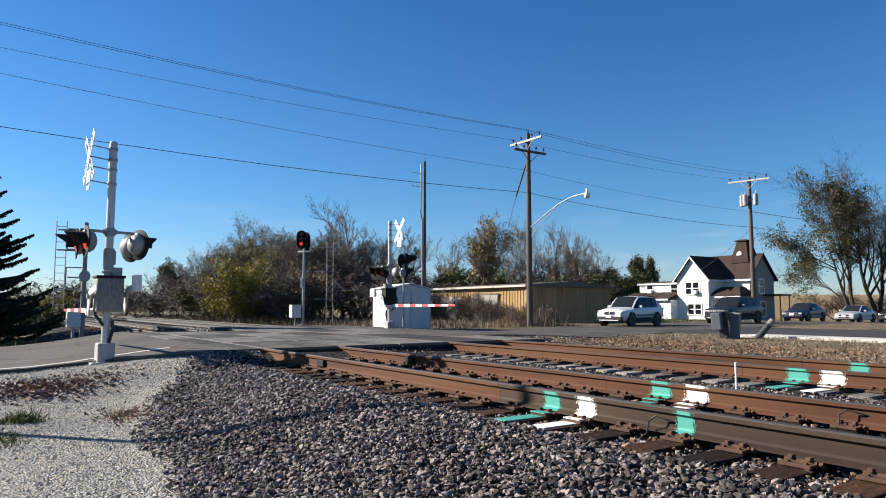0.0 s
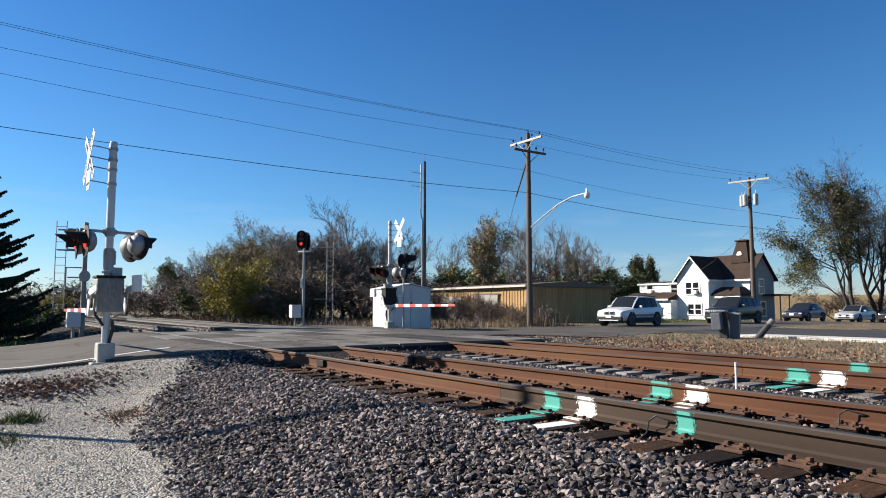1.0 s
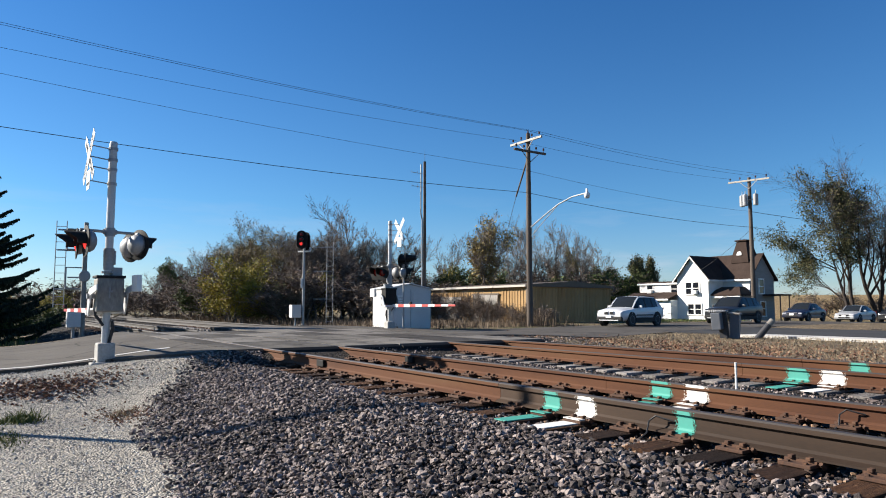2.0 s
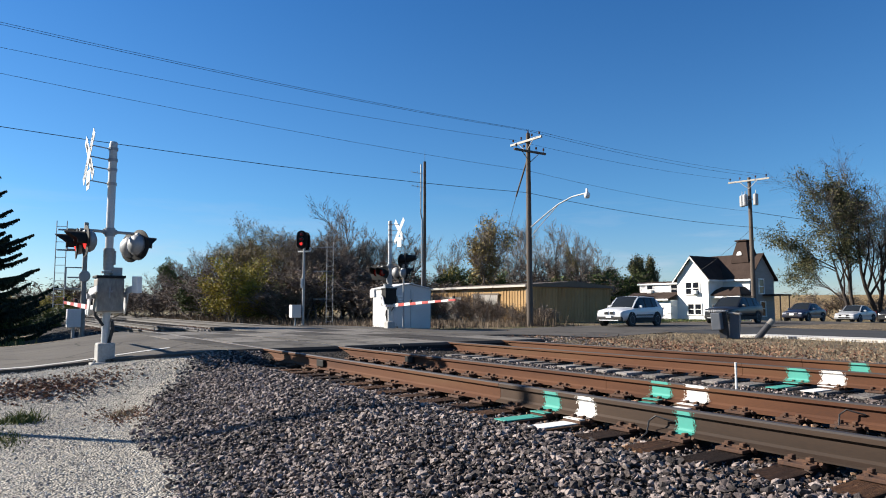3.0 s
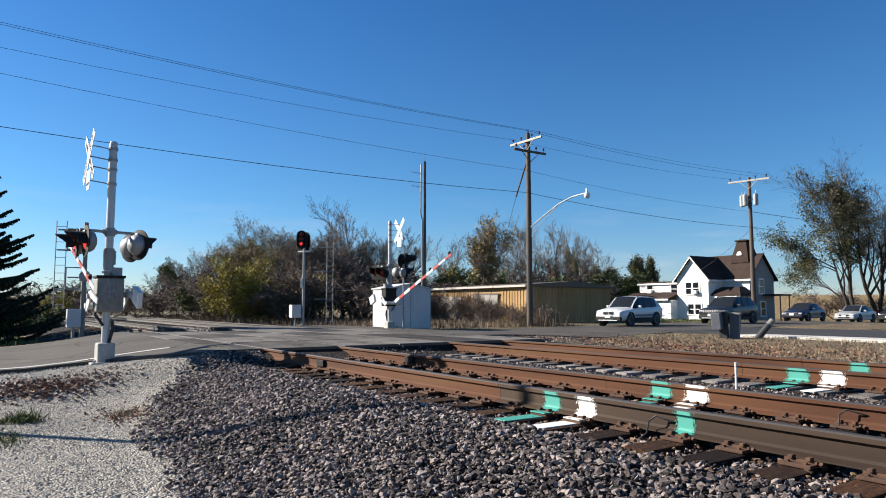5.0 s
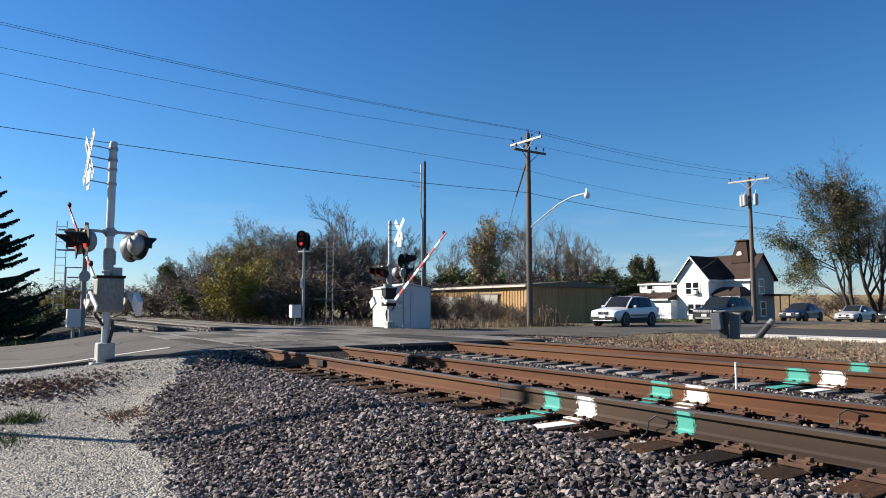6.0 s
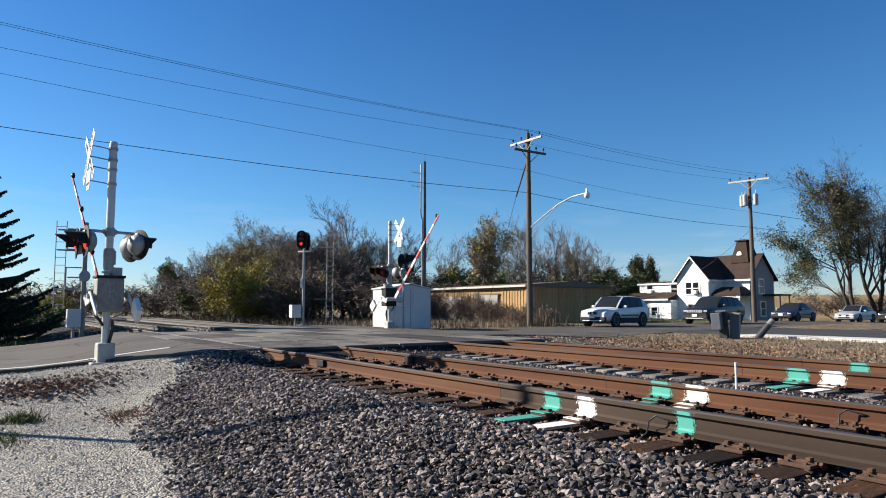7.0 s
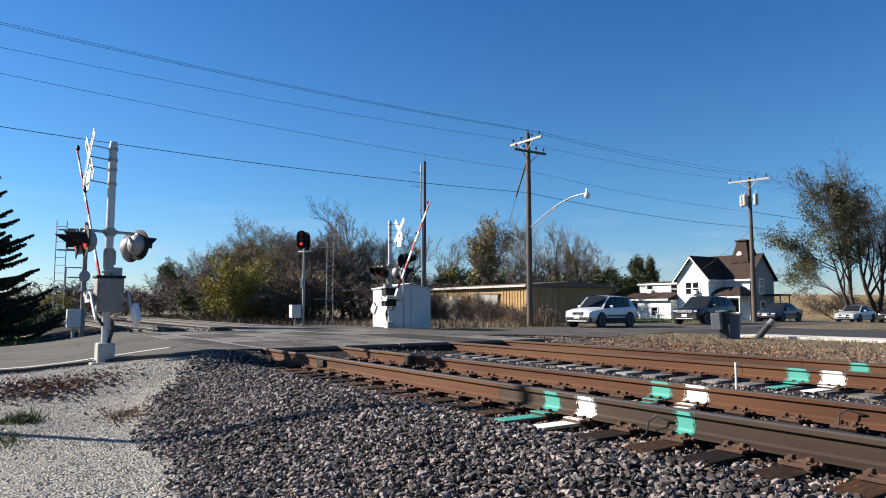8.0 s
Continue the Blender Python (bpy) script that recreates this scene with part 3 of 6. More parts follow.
def pale_patch(rng):
    while True:
        x = rng.uniform(-14.2, -2.5)
        y = rng.uniform(-1.5, 3.6)
        if y < toe(x) + rng.normal(0, 0.25):
            return x, y, land_z(x, y) + rng.uniform(-0.004, 0.004)


stones("pale_gravel", 34000, pale_patch, (0.004, 0.015), M["limestone"], "pale limestone chippings on the verge", seed=6)

# ---- spray-painted survey marks on rails, plates and ties ----
marks = empty("survey_mark", pose(0, 0, 0), "teal and white spray-painted marks across rails and ties", "paint mark")


def ragged(bm, at, w, h, taper, seed, cell=0.005):
    """A sprayed patch: small cells inside a tapered outline, thinning out at the rim."""
    r = random.Random(seed)
    nu, nv = max(4, round(w * 1.25 / cell)), max(3, round(h / cell))
    for i in range(nu):
        for j in range(nv):
            u, v = ((i + 0.5) / nu - 0.5) * w * 1.25, (j + 0.5) / nv
            half = w / 2 * (1 + taper * (v - 0.5))
            over = abs(u) - half
            if over < -0.03 or r.random() < math.exp(-max(0.0, over + 0.02) * 62):
                du, dv = w * 1.25 / nu / 2, 0.5 / nv
                bm.faces.new([bm.verts.new(at(u + a * du, v + c * dv)) for a, c in ((-1, -1), (1, -1), (1, 1), (-1, 1))])


def mark(x, y, w, mat, tie_len=0.34, seed=0):
    """Paint on the near web and foot of a rail, and on the tie end before it."""
    bm = B()
    # outline of the near side of the rail, from the foot up to the head
    side = ((0.079, -0.172), (0.023, -0.155), (0.0125, -0.138), (0.0125, -0.062), (0.022, -0.044), (0.0395, -0.040), (0.0395, -0.013))

    def on_rail(u, v):
        s = min(5.999, v * 6)
        k = int(s)
        (a0, z0), (a1, z1) = side[k], side[k + 1]
        return x + u, y - (a0 + (a1 - a0) * (s - k)), z0 + (z1 - z0) * (s - k)

    ragged(bm, on_rail, w, 0.216, -0.22, seed)
    if tie_len:
        box(bm, (x, y - (0.2 + tie_len / 2), -0.2125), (0.16, tie_len, 0.01), bevel=0.003)
        box(bm, (x, y - 0.14, -0.183), (0.19, 0.12, 0.008))
    part("paint_patch", bm, mat, marks)


for x, mat in ((TEAL_X, M["teal"]), (WHITE_X, M["spray_white"])):
    mark(x, RAIL_Y[0], 0.2, mat, 0.42, 1)
    mark(x, RAIL_Y[1], 0.24, mat, 0.16, 5)
    mark(x, RAIL_Y[2], 0.26, mat, 0.42, 9)
mark(TEAL_X + 0.03, RAIL_Y[3], 0.24, M["teal"], 0, 13)
mark(WHITE_X + 0.98, RAIL_Y[0], 0.15, M["teal"], 0, 17)


def wire(name, pts, r, mat, label, category="cable"):
    ob = part(name, path_rod(B(), pts, r, 5), mat)
    return tagged(ob, label, category)


def sag(a, b, drop, n=14):
    a, b = Vector(a), Vector(b)
    return [a.lerp(b, i / n) - Vector((0, 0, drop * 4 * (i / n) * (1 - i / n))) for i in range(n + 1)]


# bond wires looped from the rail webs into the ballast
for x, y in ((-3.27, RAIL_Y[0]), (-2.62, RAIL_Y[1])):
    pts = [Vector((x + 0.02, y - 0.02, -0.10)), Vector((x - 0.04, y - 0.05, -0.085)), Vector((x - 0.1, y - 0.07, -0.07)), Vector((x - 0.14, y - 0.1, -0.11)),
           Vector((x - 0.13, y - 0.14, -0.19)), Vector((x - 0.17, y - 0.2, -0.25))]
    wire("bond_wire", pts, 0.007, M["wire"], "short black bond wire looped from rail to ballast", "bond wire")
# insulated joint bars
for x, y in ((-9.6, RAIL_Y[0]), (-9.5, RAIL_Y[1])):
    j = part("joint_bar", box(B(), (0, 0, 0), (0.24, 0.05, 0.10), bevel=0.008), M["black"])
    j.matrix_basis = pose(x, y - 0.035, -0.1)
    tagged(j, "black insulated joint bar bolted to the rail web", "joint bar", "joint bars")
stake = part("marker_stake", rod(B(), (0, 0, -0.08), (0, 0, 0.36), 0.014, 0.013, 8), M["white"])
stake.matrix_basis = pose(-4.76, 7.4, -0.27, 1, 1, 0)
tagged(stake, "thin white plastic marker stake between the tracks", "stake")


# ---- crossing gates ----
def crossing_gate(m, sign_yaw=0.0):
    """Mast with crossbuck, four flashers, gate mechanism and arm. Local -y faces the traffic, the arm lies towards -x."""
    g = empty("crossing_gate", m, "white-painted crossing gate mast with flashers and striped arm", "crossing gate", "crossing gates")
    bm = B()
    box(bm, (0, 0, 0.02), (0.52, 0.52, 0.05), bevel=0.012)
    box(bm, (0, 0, 0.21), (0.3, 0.3, 0.36), bevel=0.04)
    for sx in (-1, 1):
        for sy in (-1, 1):
            rod(bm, (sx * 0.21, sy * 0.21, -0.12), (sx * 0.21, sy * 0.21, 0.09), 0.018, None, 6)
    part("base", bm, M["mech_pale"], g, "weathered grey cast base")
    bm = B()
    rod(bm, (0, 0, 0.3), (0, 0, 4.1), 0.07, 0.07, 20)
    rod(bm, (0, 0, 4.1), (0, 0, 4.13), 0.074, 0.06, 20)
    part("mast", bm, M["white_metal"], g, smooth=False)
    for z in (3.99, 3.78, 3.6, 3.33):
        bm = B()
        rod(bm, (0, 0, z - 0.025), (0, 0, z + 0.025), 0.085, None, 16)
        rod(bm, (0, -0.08, z), (0, -0.4, z + 0.03), 0.011, None, 6)
        part("sign_bracket", bm, M["galv"], g)
    # crossbuck: two crossed boards
    cb = pose(0, -0.40, 3.78, 0, 0, sign_yaw)
    for a in (43, -43):
        bm = B()
        box(bm, (0, 0.006 if a > 0 else -0.006, 0), (1.2, 0.01, 0.19), cb @ pose(0, 0, 0, 0, a, 0), bevel=0.003)
        part("crossbuck_board", bm, M["white_metal"], g, "white reflective crossbuck board")
        word = "RAILROAD" if a > 0 else "CROSSING"
        for half, off in ((word[:4], -0.33), (word[4:], 0.33)):
            cu = bpy.data.curves.new("lettering", "FONT")
            cu.body, cu.size, cu.align_x, cu.align_y, cu.extrude = half, 0.15, "CENTER", "CENTER", 0.001
            dep = bpy.data.objects.new("lettering_source", cu)
            me = bpy.data.meshes.new_from_object(dep)
            bpy.data.objects.remove(dep)
            me.materials.append(M["black"])
            share("lettering", me, cb @ pose(0, 0, 0, 0, a, 0) @ pose(off, -0.014 if a < 0 else -0.003, 0, 90, 0, 0), g)
    bm = B()
    box(bm, (0, -0.40, 3.36), (0.30, 0.008, 0.36), bevel=0.003)
    sign = part("track_count_sign", bm, M["white"], g, "white plate reading two tracks")
    for body, z, size in (("2", 3.44, 0.17), ("TRACKS", 3.28, 0.075)):
        cu = bpy.data.curves.new("lettering", "FONT")
        cu.body, cu.size, cu.align_x, cu.align_y, cu.extrude = body, size, "CENTER", "CENTER", 0.001
        dep = bpy.data.objects.new("lettering_source", cu)
        me = bpy.data.meshes.new_from_object(dep)
        bpy.data.objects.remove(dep)
        me.materials.append(M["black"])
        share("lettering", me, pose(0, -0.406, z, 90, 0, 0), sign)
    # flasher cross-arm
    bm = B()
    rod(bm, (0, -0.5, 2.44), (0, 0.5, 2.42), 0.028, None, 10)
    rod(bm, (0, 0, 2.35), (0, 0, 2.5), 0.095, None, 16)
    rod(bm, (0, -0.12, 2.43), (0, 0.12, 2.43), 0.045, None, 10)
    for s in (-1, 1):
        rod(bm, (-0.26, s * 0.44, 2.40), (0.26, s * 0.44, 2.40), 0.024, None, 8)
    part("light_arm", bm, M["galv"], g)

    def flasher(x, y, z, yaw, lit):
        fm = pose(x, y, z, 90, 0, yaw)
        bm = B()
        lathe(bm, [(0.0, -0.02), (0.20, -0.02), (0.29, 0.0), (0.29, 0.012), (0.15, 0.02), (0.15, 0.0)], fm, 24)
        disc = part("background_disc", bm, M["black"], g, smooth=False)
        bm = B()
        lathe(bm, [(0.0, -0.17), (0.08, -0.165), (0.155, -0.13), (0.195, -0.07), (0.205, -0.015)], fm, 24)
        part("lamp_housing", bm, M["galv"], disc, smooth=True)
        bm = B()
        lathe(bm, [(0.0, 0.05), (0.08, 0.04), (0.145, 0.015)], fm, 20)
        part("lens", bm, M["lens_lit"] if lit else M["lens_dark"], disc, smooth=True)
        # long hood over the lens
        bm = B()
        n = 14
        rows = []
        for r in (0.165, 0.155):
            front, back = [], []
            for k in range(n + 1):
                t = math.pi * (-0.12 + 1.24 * k / n)
                reach = 0.30 * max(0.25, math.sin(max(0.05, min(math.pi - 0.05, t)))) ** 0.7 + 0.06
                back.append(bm.verts.new(fm @ Vector((r * math.cos(t), r * math.sin(t), 0.015))))
                front.append(bm.verts.new(fm @ Vector((r * math.cos(t), r * math.sin(t), reach))))
            rows.append((back, front))
        (b0, f0), (b1, f1) = rows
        for k in range(n):
            bm.faces.new((b0[k], b0[k + 1], f0[k + 1], f0[k]))
            bm.faces.new((b1[k + 1], b1[k], f1[k], f1[k + 1]))
            bm.faces.new((f0[k], f0[k + 1], f1[k + 1], f1[k]))
        bmesh.ops.recalc_face_normals(bm, faces=bm.faces)
        part("hood", bm, M["black"], disc)

    flasher(-0.22, -0.5, 2.2, -6, True)
    flasher(0.2, -0.42, 2.22, 2, True)
    flasher(-0.2, 0.42, 2.18, 206, False)
    flasher(0.16, 0.47, 2.2, 204, False)
    # bell and junction pieces on the mast
    bm = B()
    rod(bm, (0, 0, 1.72), (0, 0, 2.12), 0.09, 0.095, 14)
    box(bm, (0.0, 0.09, 1.95), (0.1, 0.05, 0.26), bevel=0.01)
    rod(bm, (0, 0, 1.66), (0, 0, 1.70), 0.12, None, 14)
    part("slip_joint", bm, M["galv"], g)
    # gate mechanism box
    bm = B()
    box(bm, (0.02, 0.02, 1.26), (0.34, 0.46, 0.62), bevel=0.035)
    mech = part("mechanism_box", bm, M["mech_grey"], g, "weathered grey gate mechanism housing")
    bm = B()
    box(bm, (0.02, 0.02, 1.59), (0.38, 0.5, 0.05), bevel=0.015)
    part("lid", bm, M["black"], mech)
    bm = B()
    box(bm, (0.20, 0.0, 1.3), (0.02, 0.03, 0.2), bevel=0.005)
    box(bm, (0.20, 0.03, 1.32), (0.03, 0.05, 0.04), bevel=0.005)
    part("latch", bm, M["galv"], mech)
    part("terminal_box", box(B(), (0.0, 0.14, 1.68), (0.16, 0.18, 0.18), bevel=0.015), M["galv"], g)
    part("cable", path_rod(B(), [(0.05, -0.18, 1.0), (0.05, -0.2, 0.9), (0.06, -0.12, 0.8), (0.07, -0.06, 0.7)], 0.025, 8), M["rubber"], g)
    part("cable", path_rod(B(), [(0.08, 0.08, 0.8), (0.09, 0.1, 0.65), (0.08, 0.07, 0.5), (0.07, 0.04, 0.35)], 0.03, 8), M["rubber"], g)
    # swinging arm: side frames, counterweights and striped boom, pivot at the local origin
    arm = new("gate_arm")
    arm.empty_display_size = 0.1
    arm.parent = g
    arm.matrix_basis = pose(0, 0, 1.25)
    for s in (-1, 1):
        y = s * 0.31 + 0.02
        bm = B()
        prism(bm, [(-0.25, -0.34), (-0.12, -0.36), (0.05, -0.12), (0.12, 0.02), (0.62, 0.10), (0.62, 0.2), (0.05, 0.14), (-0.08, 0.05)], "y", y - 0.012, y + 0.012)
        part("side_frame", bm, M["white_metal"], arm)
    bm = B()
    box(bm, (0.62, 0.36, 0.2), (0.34, 0.09, 0.3), bevel=0.012)
    part("counterweight", bm, M["white"], arm)
    bm = B()
    rod(bm, (0, -0.34, 0), (0, 0.36, 0), 0.05, None, 12)
    part("pivot_shaft", bm, M["galv"], arm)
    bm = B()
    box(bm, (-0.25, 0.02, -0.3), (0.12, 0.66, 0.09), bevel=0.01)
    part("cross_bracket", bm, M["white_metal"], arm)
    x, k = -0.25, 0
    while x > -4.25:
        w = 0.4
        h = 0.115 - 0.012 * k / 2
        bm = B()
        box(bm, (x - w / 2, 0, -0.28), (w, 0.03, h), bevel=0.004)
        part("stripe", bm, M["red_paint"] if k % 2 else M["white"], arm, "red stripe" if k % 2 else "white stripe")
        x -= w
        k += 1
    for px in (-1.5, -2.9, -4.15):
        bm = B()
        box(bm, (px, 0, -0.19), (0.1, 0.06, 0.09), bevel=0.015)
        lamp = part("arm_lamp", bm, M["black"], arm)
        bm = B()
        lathe(bm, [(0.0, 0.045), (0.03, 0.038), (0.035, 0.028)], pose(px, 0, -0.19, 90, 0, 0), 12)
        part("lens", bm, M["lens_dark"], lamp, smooth=True)
    return g, arm


M["mech_pale"] = material("weathered_cast_base", [(0.2, 0.195, 0.18), (0.33, 0.32, 0.3), (0.44, 0.43, 0.4)], 0.7, 0, 4, 30, 0.2, 0.004, 0.5)
M["lens_lit"] = glow("lit_red_lens", (0.9, 0.04, 0.03), 0.55)
M["lens_dark"] = material("dark_red_lens", [(0.18, 0.01, 0.008), (0.25, 0.015, 0.01)], 0.15, 0, 5, 30, 0, 0.001)
M["mech_grey"] = material("weathered_grey_housing", [(0.10, 0.095, 0.085), (0.20, 0.19, 0.17), (0.30, 0.285, 0.26)], 0.65, 0.1, 3, 25, 0.15, 0.004, 0.6, (1, 1, 0.4))
gate_near, arm_near = crossing_gate(pose(-13.75, 1.8, -0.29, 0, 0, 3.5))
gate_far, arm_far = crossing_gate(pose(-21.8, 12.3, -0.16, 0, 0, 180), -7)
for piece in gate_far.children:
    if piece.name.startswith("mechanism_box"):
        piece.data.materials[0] = M["black"]
        piece["label"] = "black gate mechanism housing"
# extra flasher pair for the side road, on a bracket of the far gate
extra = empty("flasher_pair", pose(-21.55, 12.75, -0.2), "black hooded flasher pair on a slim post", "flasher")
part("post", rod(B(), (0, 0, 0), (0, 0, 2.55), 0.035, None, 10), M["galv"], extra)
for x, yaw in ((-0.16, 118), (0.22, 132)):
    fm = pose(x, 0, 2.68, 90, 0, yaw)
    d = part("background_disc", lathe(B(), [(0.0, -0.02), (0.2, -0.02), (0.27, 0.0), (0.27, 0.012), (0.0, 0.014)], fm, 24), M["black"], extra)
    part("hood", rod(B(), fm @ Vector((0, 0.06, 0.0)), fm @ Vector((0, 0.10, 0.36)), 0.16, 0.08, 14), M["black"], d)
part("light_arm", rod(B(), (-0.25, 0, 2.5), (0.3, 0, 2.5), 0.025, None, 8), M["galv"], extra)

# ---- equipment cabin ----
cabin = empty("equipment_cabin", pose(-27.1, 15.25, -0.3), "grey metal railway equipment cabin with a shallow gable roof", "equipment cabin")
CW, CL = 1.55, 2.3
bm = B()
prism(bm, [(0, 0.08), (CL, 0.08), (CL, 1.9), (CL / 2, 2.12), (0, 1.9)], "x", -CW, 0)
part("wall", bm, M["cabin_grey"], cabin)
bm = B()
for s in (0, 1):
    y0, y1 = (-0.06, CL / 2) if s == 0 else (CL / 2, CL + 0.06)
    z0, z1 = (1.9, 2.14) if s == 0 else (2.14, 1.9)
    prism(bm, [(y0, z0), (y1, z1), (y1, z1 + 0.045), (y0, z0 + 0.045)], "x", -CW - 0.08, 0.08)
part("roof", bm, M["cabin_grey"], cabin)
part("skid", box(B(), (-CW / 2, CL / 2, 0.04), (CW - 0.06, CL - 0.06, 0.1)), M["galv"], cabin)
door = part("door", box(B(), (0.012, 0.66, 1.0), (0.025, 0.86, 1.66), bevel=0.006), M["cabin_grey"], cabin)
part("handle", box(B(), (0.04, 0.3, 0.98), (0.03, 0.03, 0.16), bevel=0.008), M["galv"], door)
part("sign_plate", box(B(), (0.03, 0.62, 1.36), (0.008, 0.42, 0.48), bevel=0.002), M["white"], door)
sg_bars = B()
for k in range(5):
    box(sg_bars, (0.036, 0.62, 1.52 - k * 0.08), (0.004, 0.3 - 0.05 * (k % 2), 0.025))
part("text_bars", sg_bars, M["mech_grey"], door)
part("hatch", box(B(), (0.014, 1.62, 1.32), (0.03, 0.66, 0.82), bevel=0.006), M["cabin_grey"], cabin)
bm = B()
for y in (0.02, 1.18, CL - 0.02):
    box(bm, (0.004, y, 1.0), (0.012, 0.03, 1.78))
part("corner_trim", bm, M["galv"], cabin)
part("conduit", path_rod(B(), [(-0.1, -0.03, 0.0), (-0.1, -0.03, 1.2)], 0.03, 8), M["galv"], cabin)

# ---- antenna pole behind the cabin ----
mono = empty("antenna_pole", pose(-28.7, 18.2, -0.3), "slim dark steel pole with two side antennas", "antenna pole")
part("pole", rod(B(), (0, 0, 0), (0, 0, 8.5), 0.09, 0.07, 12), M["pole_wood"], mono)
part("conduit", path_rod(B(), [(-0.03, -0.13, 0), (-0.03, -0.13, 5.5), (-0.05, -0.2, 5.8), (-0.05, -0.2, 8.35)], 0.035, 6), M["galv"], mono)
for z in (7.85, 7.15):
    bm = B()
    rod(bm, (0, -0.02, z), (-0.1, -0.72, z + 0.05), 0.014, None, 6)
    for q in (0.4, 0.72):
        rod(bm, (-0.1 * q, -q, z - 0.08 + 0.03), (-0.1 * q, -q, z + 0.14), 0.009, None, 5)
    part("antenna", bm, M["galv"], mono)
part("whip", rod(B(), (0, 0, 8.5), (0, 0, 9.1), 0.01, 0.005, 5), M["galv"], mono)


# ---- utility poles and wires ----
def utility_pole(X, Y, h, label):
    p = empty("utility_pole", pose(X, Y, -0.35), label, "utility pole", "utility poles")
    bm = B()
    rod(bm, (0, 0, 0), (0, 0, h * 0.5), 0.18, 0.15, 14)
    rod(bm, (0, 0, h * 0.5), (0, 0, h), 0.15, 0.115, 14)
    part("pole", bm, M["pole_wood"], p)
    return p


def crossarm(p, z, length, yaw, mat, pins):
    m = pose(0, 0, z, 0, 0, yaw)
    bm = B()
    box(bm, (0, -0.16, 0), (length, 0.1, 0.12), m, bevel=0.008)
    for s in (-1, 1):
        rod(bm, m @ Vector((s * 0.65, -0.2, -0.03)), m @ Vector((0, -0.15, -0.6)), 0.022, None, 5)
    a = part("crossarm", bm, mat, p)
    for x in pins:
        bm = B()
        lathe(bm, [(0.012, 0.0), (0.012, 0.12), (0.05, 0.13), (0.06, 0.17), (0.045, 0.2), (0.06, 0.23), (0.02, 0.27)], m @ Matrix.Translation((x, -0.16, 0.05)), 10)
        part("insulator", bm, M["insulator"], a)


M["insulator"] = material("brown_porcelain", [(0.05, 0.03, 0.025), (0.09, 0.05, 0.04)], 0.25, 0, 3, 20, 0, 0.001)
M["arm_pale"] = material("pale_weathered_arm", [(0.33, 0.3, 0.26), (0.5, 0.47, 0.42)], 0.85, 0, 2, 25, 0.4, 0.006, 0.5, (1, 6, 6))
pole_a = utility_pole(-28.0, 24.6, 10.8, "dark weathered wooden utility pole with crossed arms and street light")
crossarm(pole_a, 10.35, 2.6, 0, M["arm_pale"], (-1.1, -0.4, 0.5, 1.1))
crossarm(pole_a, 9.75, 2.3, 90, M["pole_wood"], (-1.0, -0.45, 0.45, 1.0))
part("top_insulator", rod(B(), (0, 0, 10.8), (0, 0, 11.0), 0.05, 0.03, 8), M["insulator"], pole_a)
bm = B()
curve = [(0.15, 0, 5.5), (1.2, -0.02, 6.0), (2.4, -0.04, 6.5), (3.4, -0.05, 6.75), (4.35, -0.06, 6.8)]
path_rod(bm, curve, 0.035, 8)
path_rod(bm, [(0.15, 0, 5.0), (2.4, -0.04, 6.5)], 0.02, 6)
light_arm = part("light_arm", bm, M["galv"], pole_a)
bm = B()
lathe(bm, [(0.0, -0.2), (0.11, -0.18), (0.15, -0.05), (0.14, 0.06), (0.06, 0.12), (0.05, 0.3), (0.0, 0.3)], pose(4.45, -0.06, 6.72), 16)
part("lamp_head", bm, M["white"], light_arm, "white globe lamp head", smooth=True)
part("guy_guard", rod(B(), (-0.1, 0, 9.3), (-1.2, 0.1, 7.4), 0.045, None, 8), M["pole_wood"], pole_a)
part("guy_wire", rod(B(), (-1.2, 0.1, 7.4), (-4.6, 0.4, 0.4), 0.012, None, 5), M["wire"], pole_a)
pole_b = utility_pole(-27.7, 45.6, 10.55, "wooden utility pole carrying three grey transformers")
crossarm(pole_b, 10.3, 2.9, 12, M["arm_pale"], (-1.3, -0.6, 0.5, 1.25))
for x, y in ((-0.55, -0.1), (-0.15, -0.36), (0.5, -0.1)):
    bm = B()
    lathe(bm, [(0.0, 8.45), (0.17, 8.45), (0.18, 8.5), (0.18, 9.2), (0.15, 9.27), (0.0, 9.28)], pose(x, y, 0), 14)
    rod(bm, (x, y, 9.25), (x + 0.04, y, 9.55), 0.035, 0.02, 6)
    part("transformer", bm, M["galv"], pole_b)
part("bracket", box(B(), (0, -0.1, 8.9), (1.1, 0.1, 0.08)), M["galv"], pole_b)
A0 = {"top": (-28.0, 24.6, 10.62), "l": (-29.1, 24.45, 10.3), "r": (-26.9, 24.45, 10.3), "mid": (-28.0, 24.5, 8.35), "low": (-28.0, 24.5, 7.1)}
for key, dx, z0, z1, r, drop in (("top", 0, 10.7, 13.2, 0.009, 0.9), ("r", 0.8, 10.3, 13.0, 0.008, 0.9), ("l", -0.9, 10.3, 12.3, 0.008, 0.8),
                                 ("mid", 0, 8.4, 11.65, 0.008, 0.75), ("low", 0, 7.15, 9.35, 0.014, 0.9)):
    a = A0[key]
    wire("overhead_wire", sag(a, (-28.0 + dx, -26.0, z1 - 0.4), drop), r, M["wire"], "thin dark overhead wire strung between poles", "wire")
    end = {"top": (-27.7, 45.6, 10.35), "r": (-26.5, 45.8, 10.25), "l": (-29.0, 45.3, 10.25), "mid": (-27.7, 45.5, 7.7), "low": (-27.7, 45.5, 6.55)}[key]
    wire("overhead_wire", sag(a, end, 0.25), r, M["wire"], "thin dark overhead wire strung between poles", "wire")
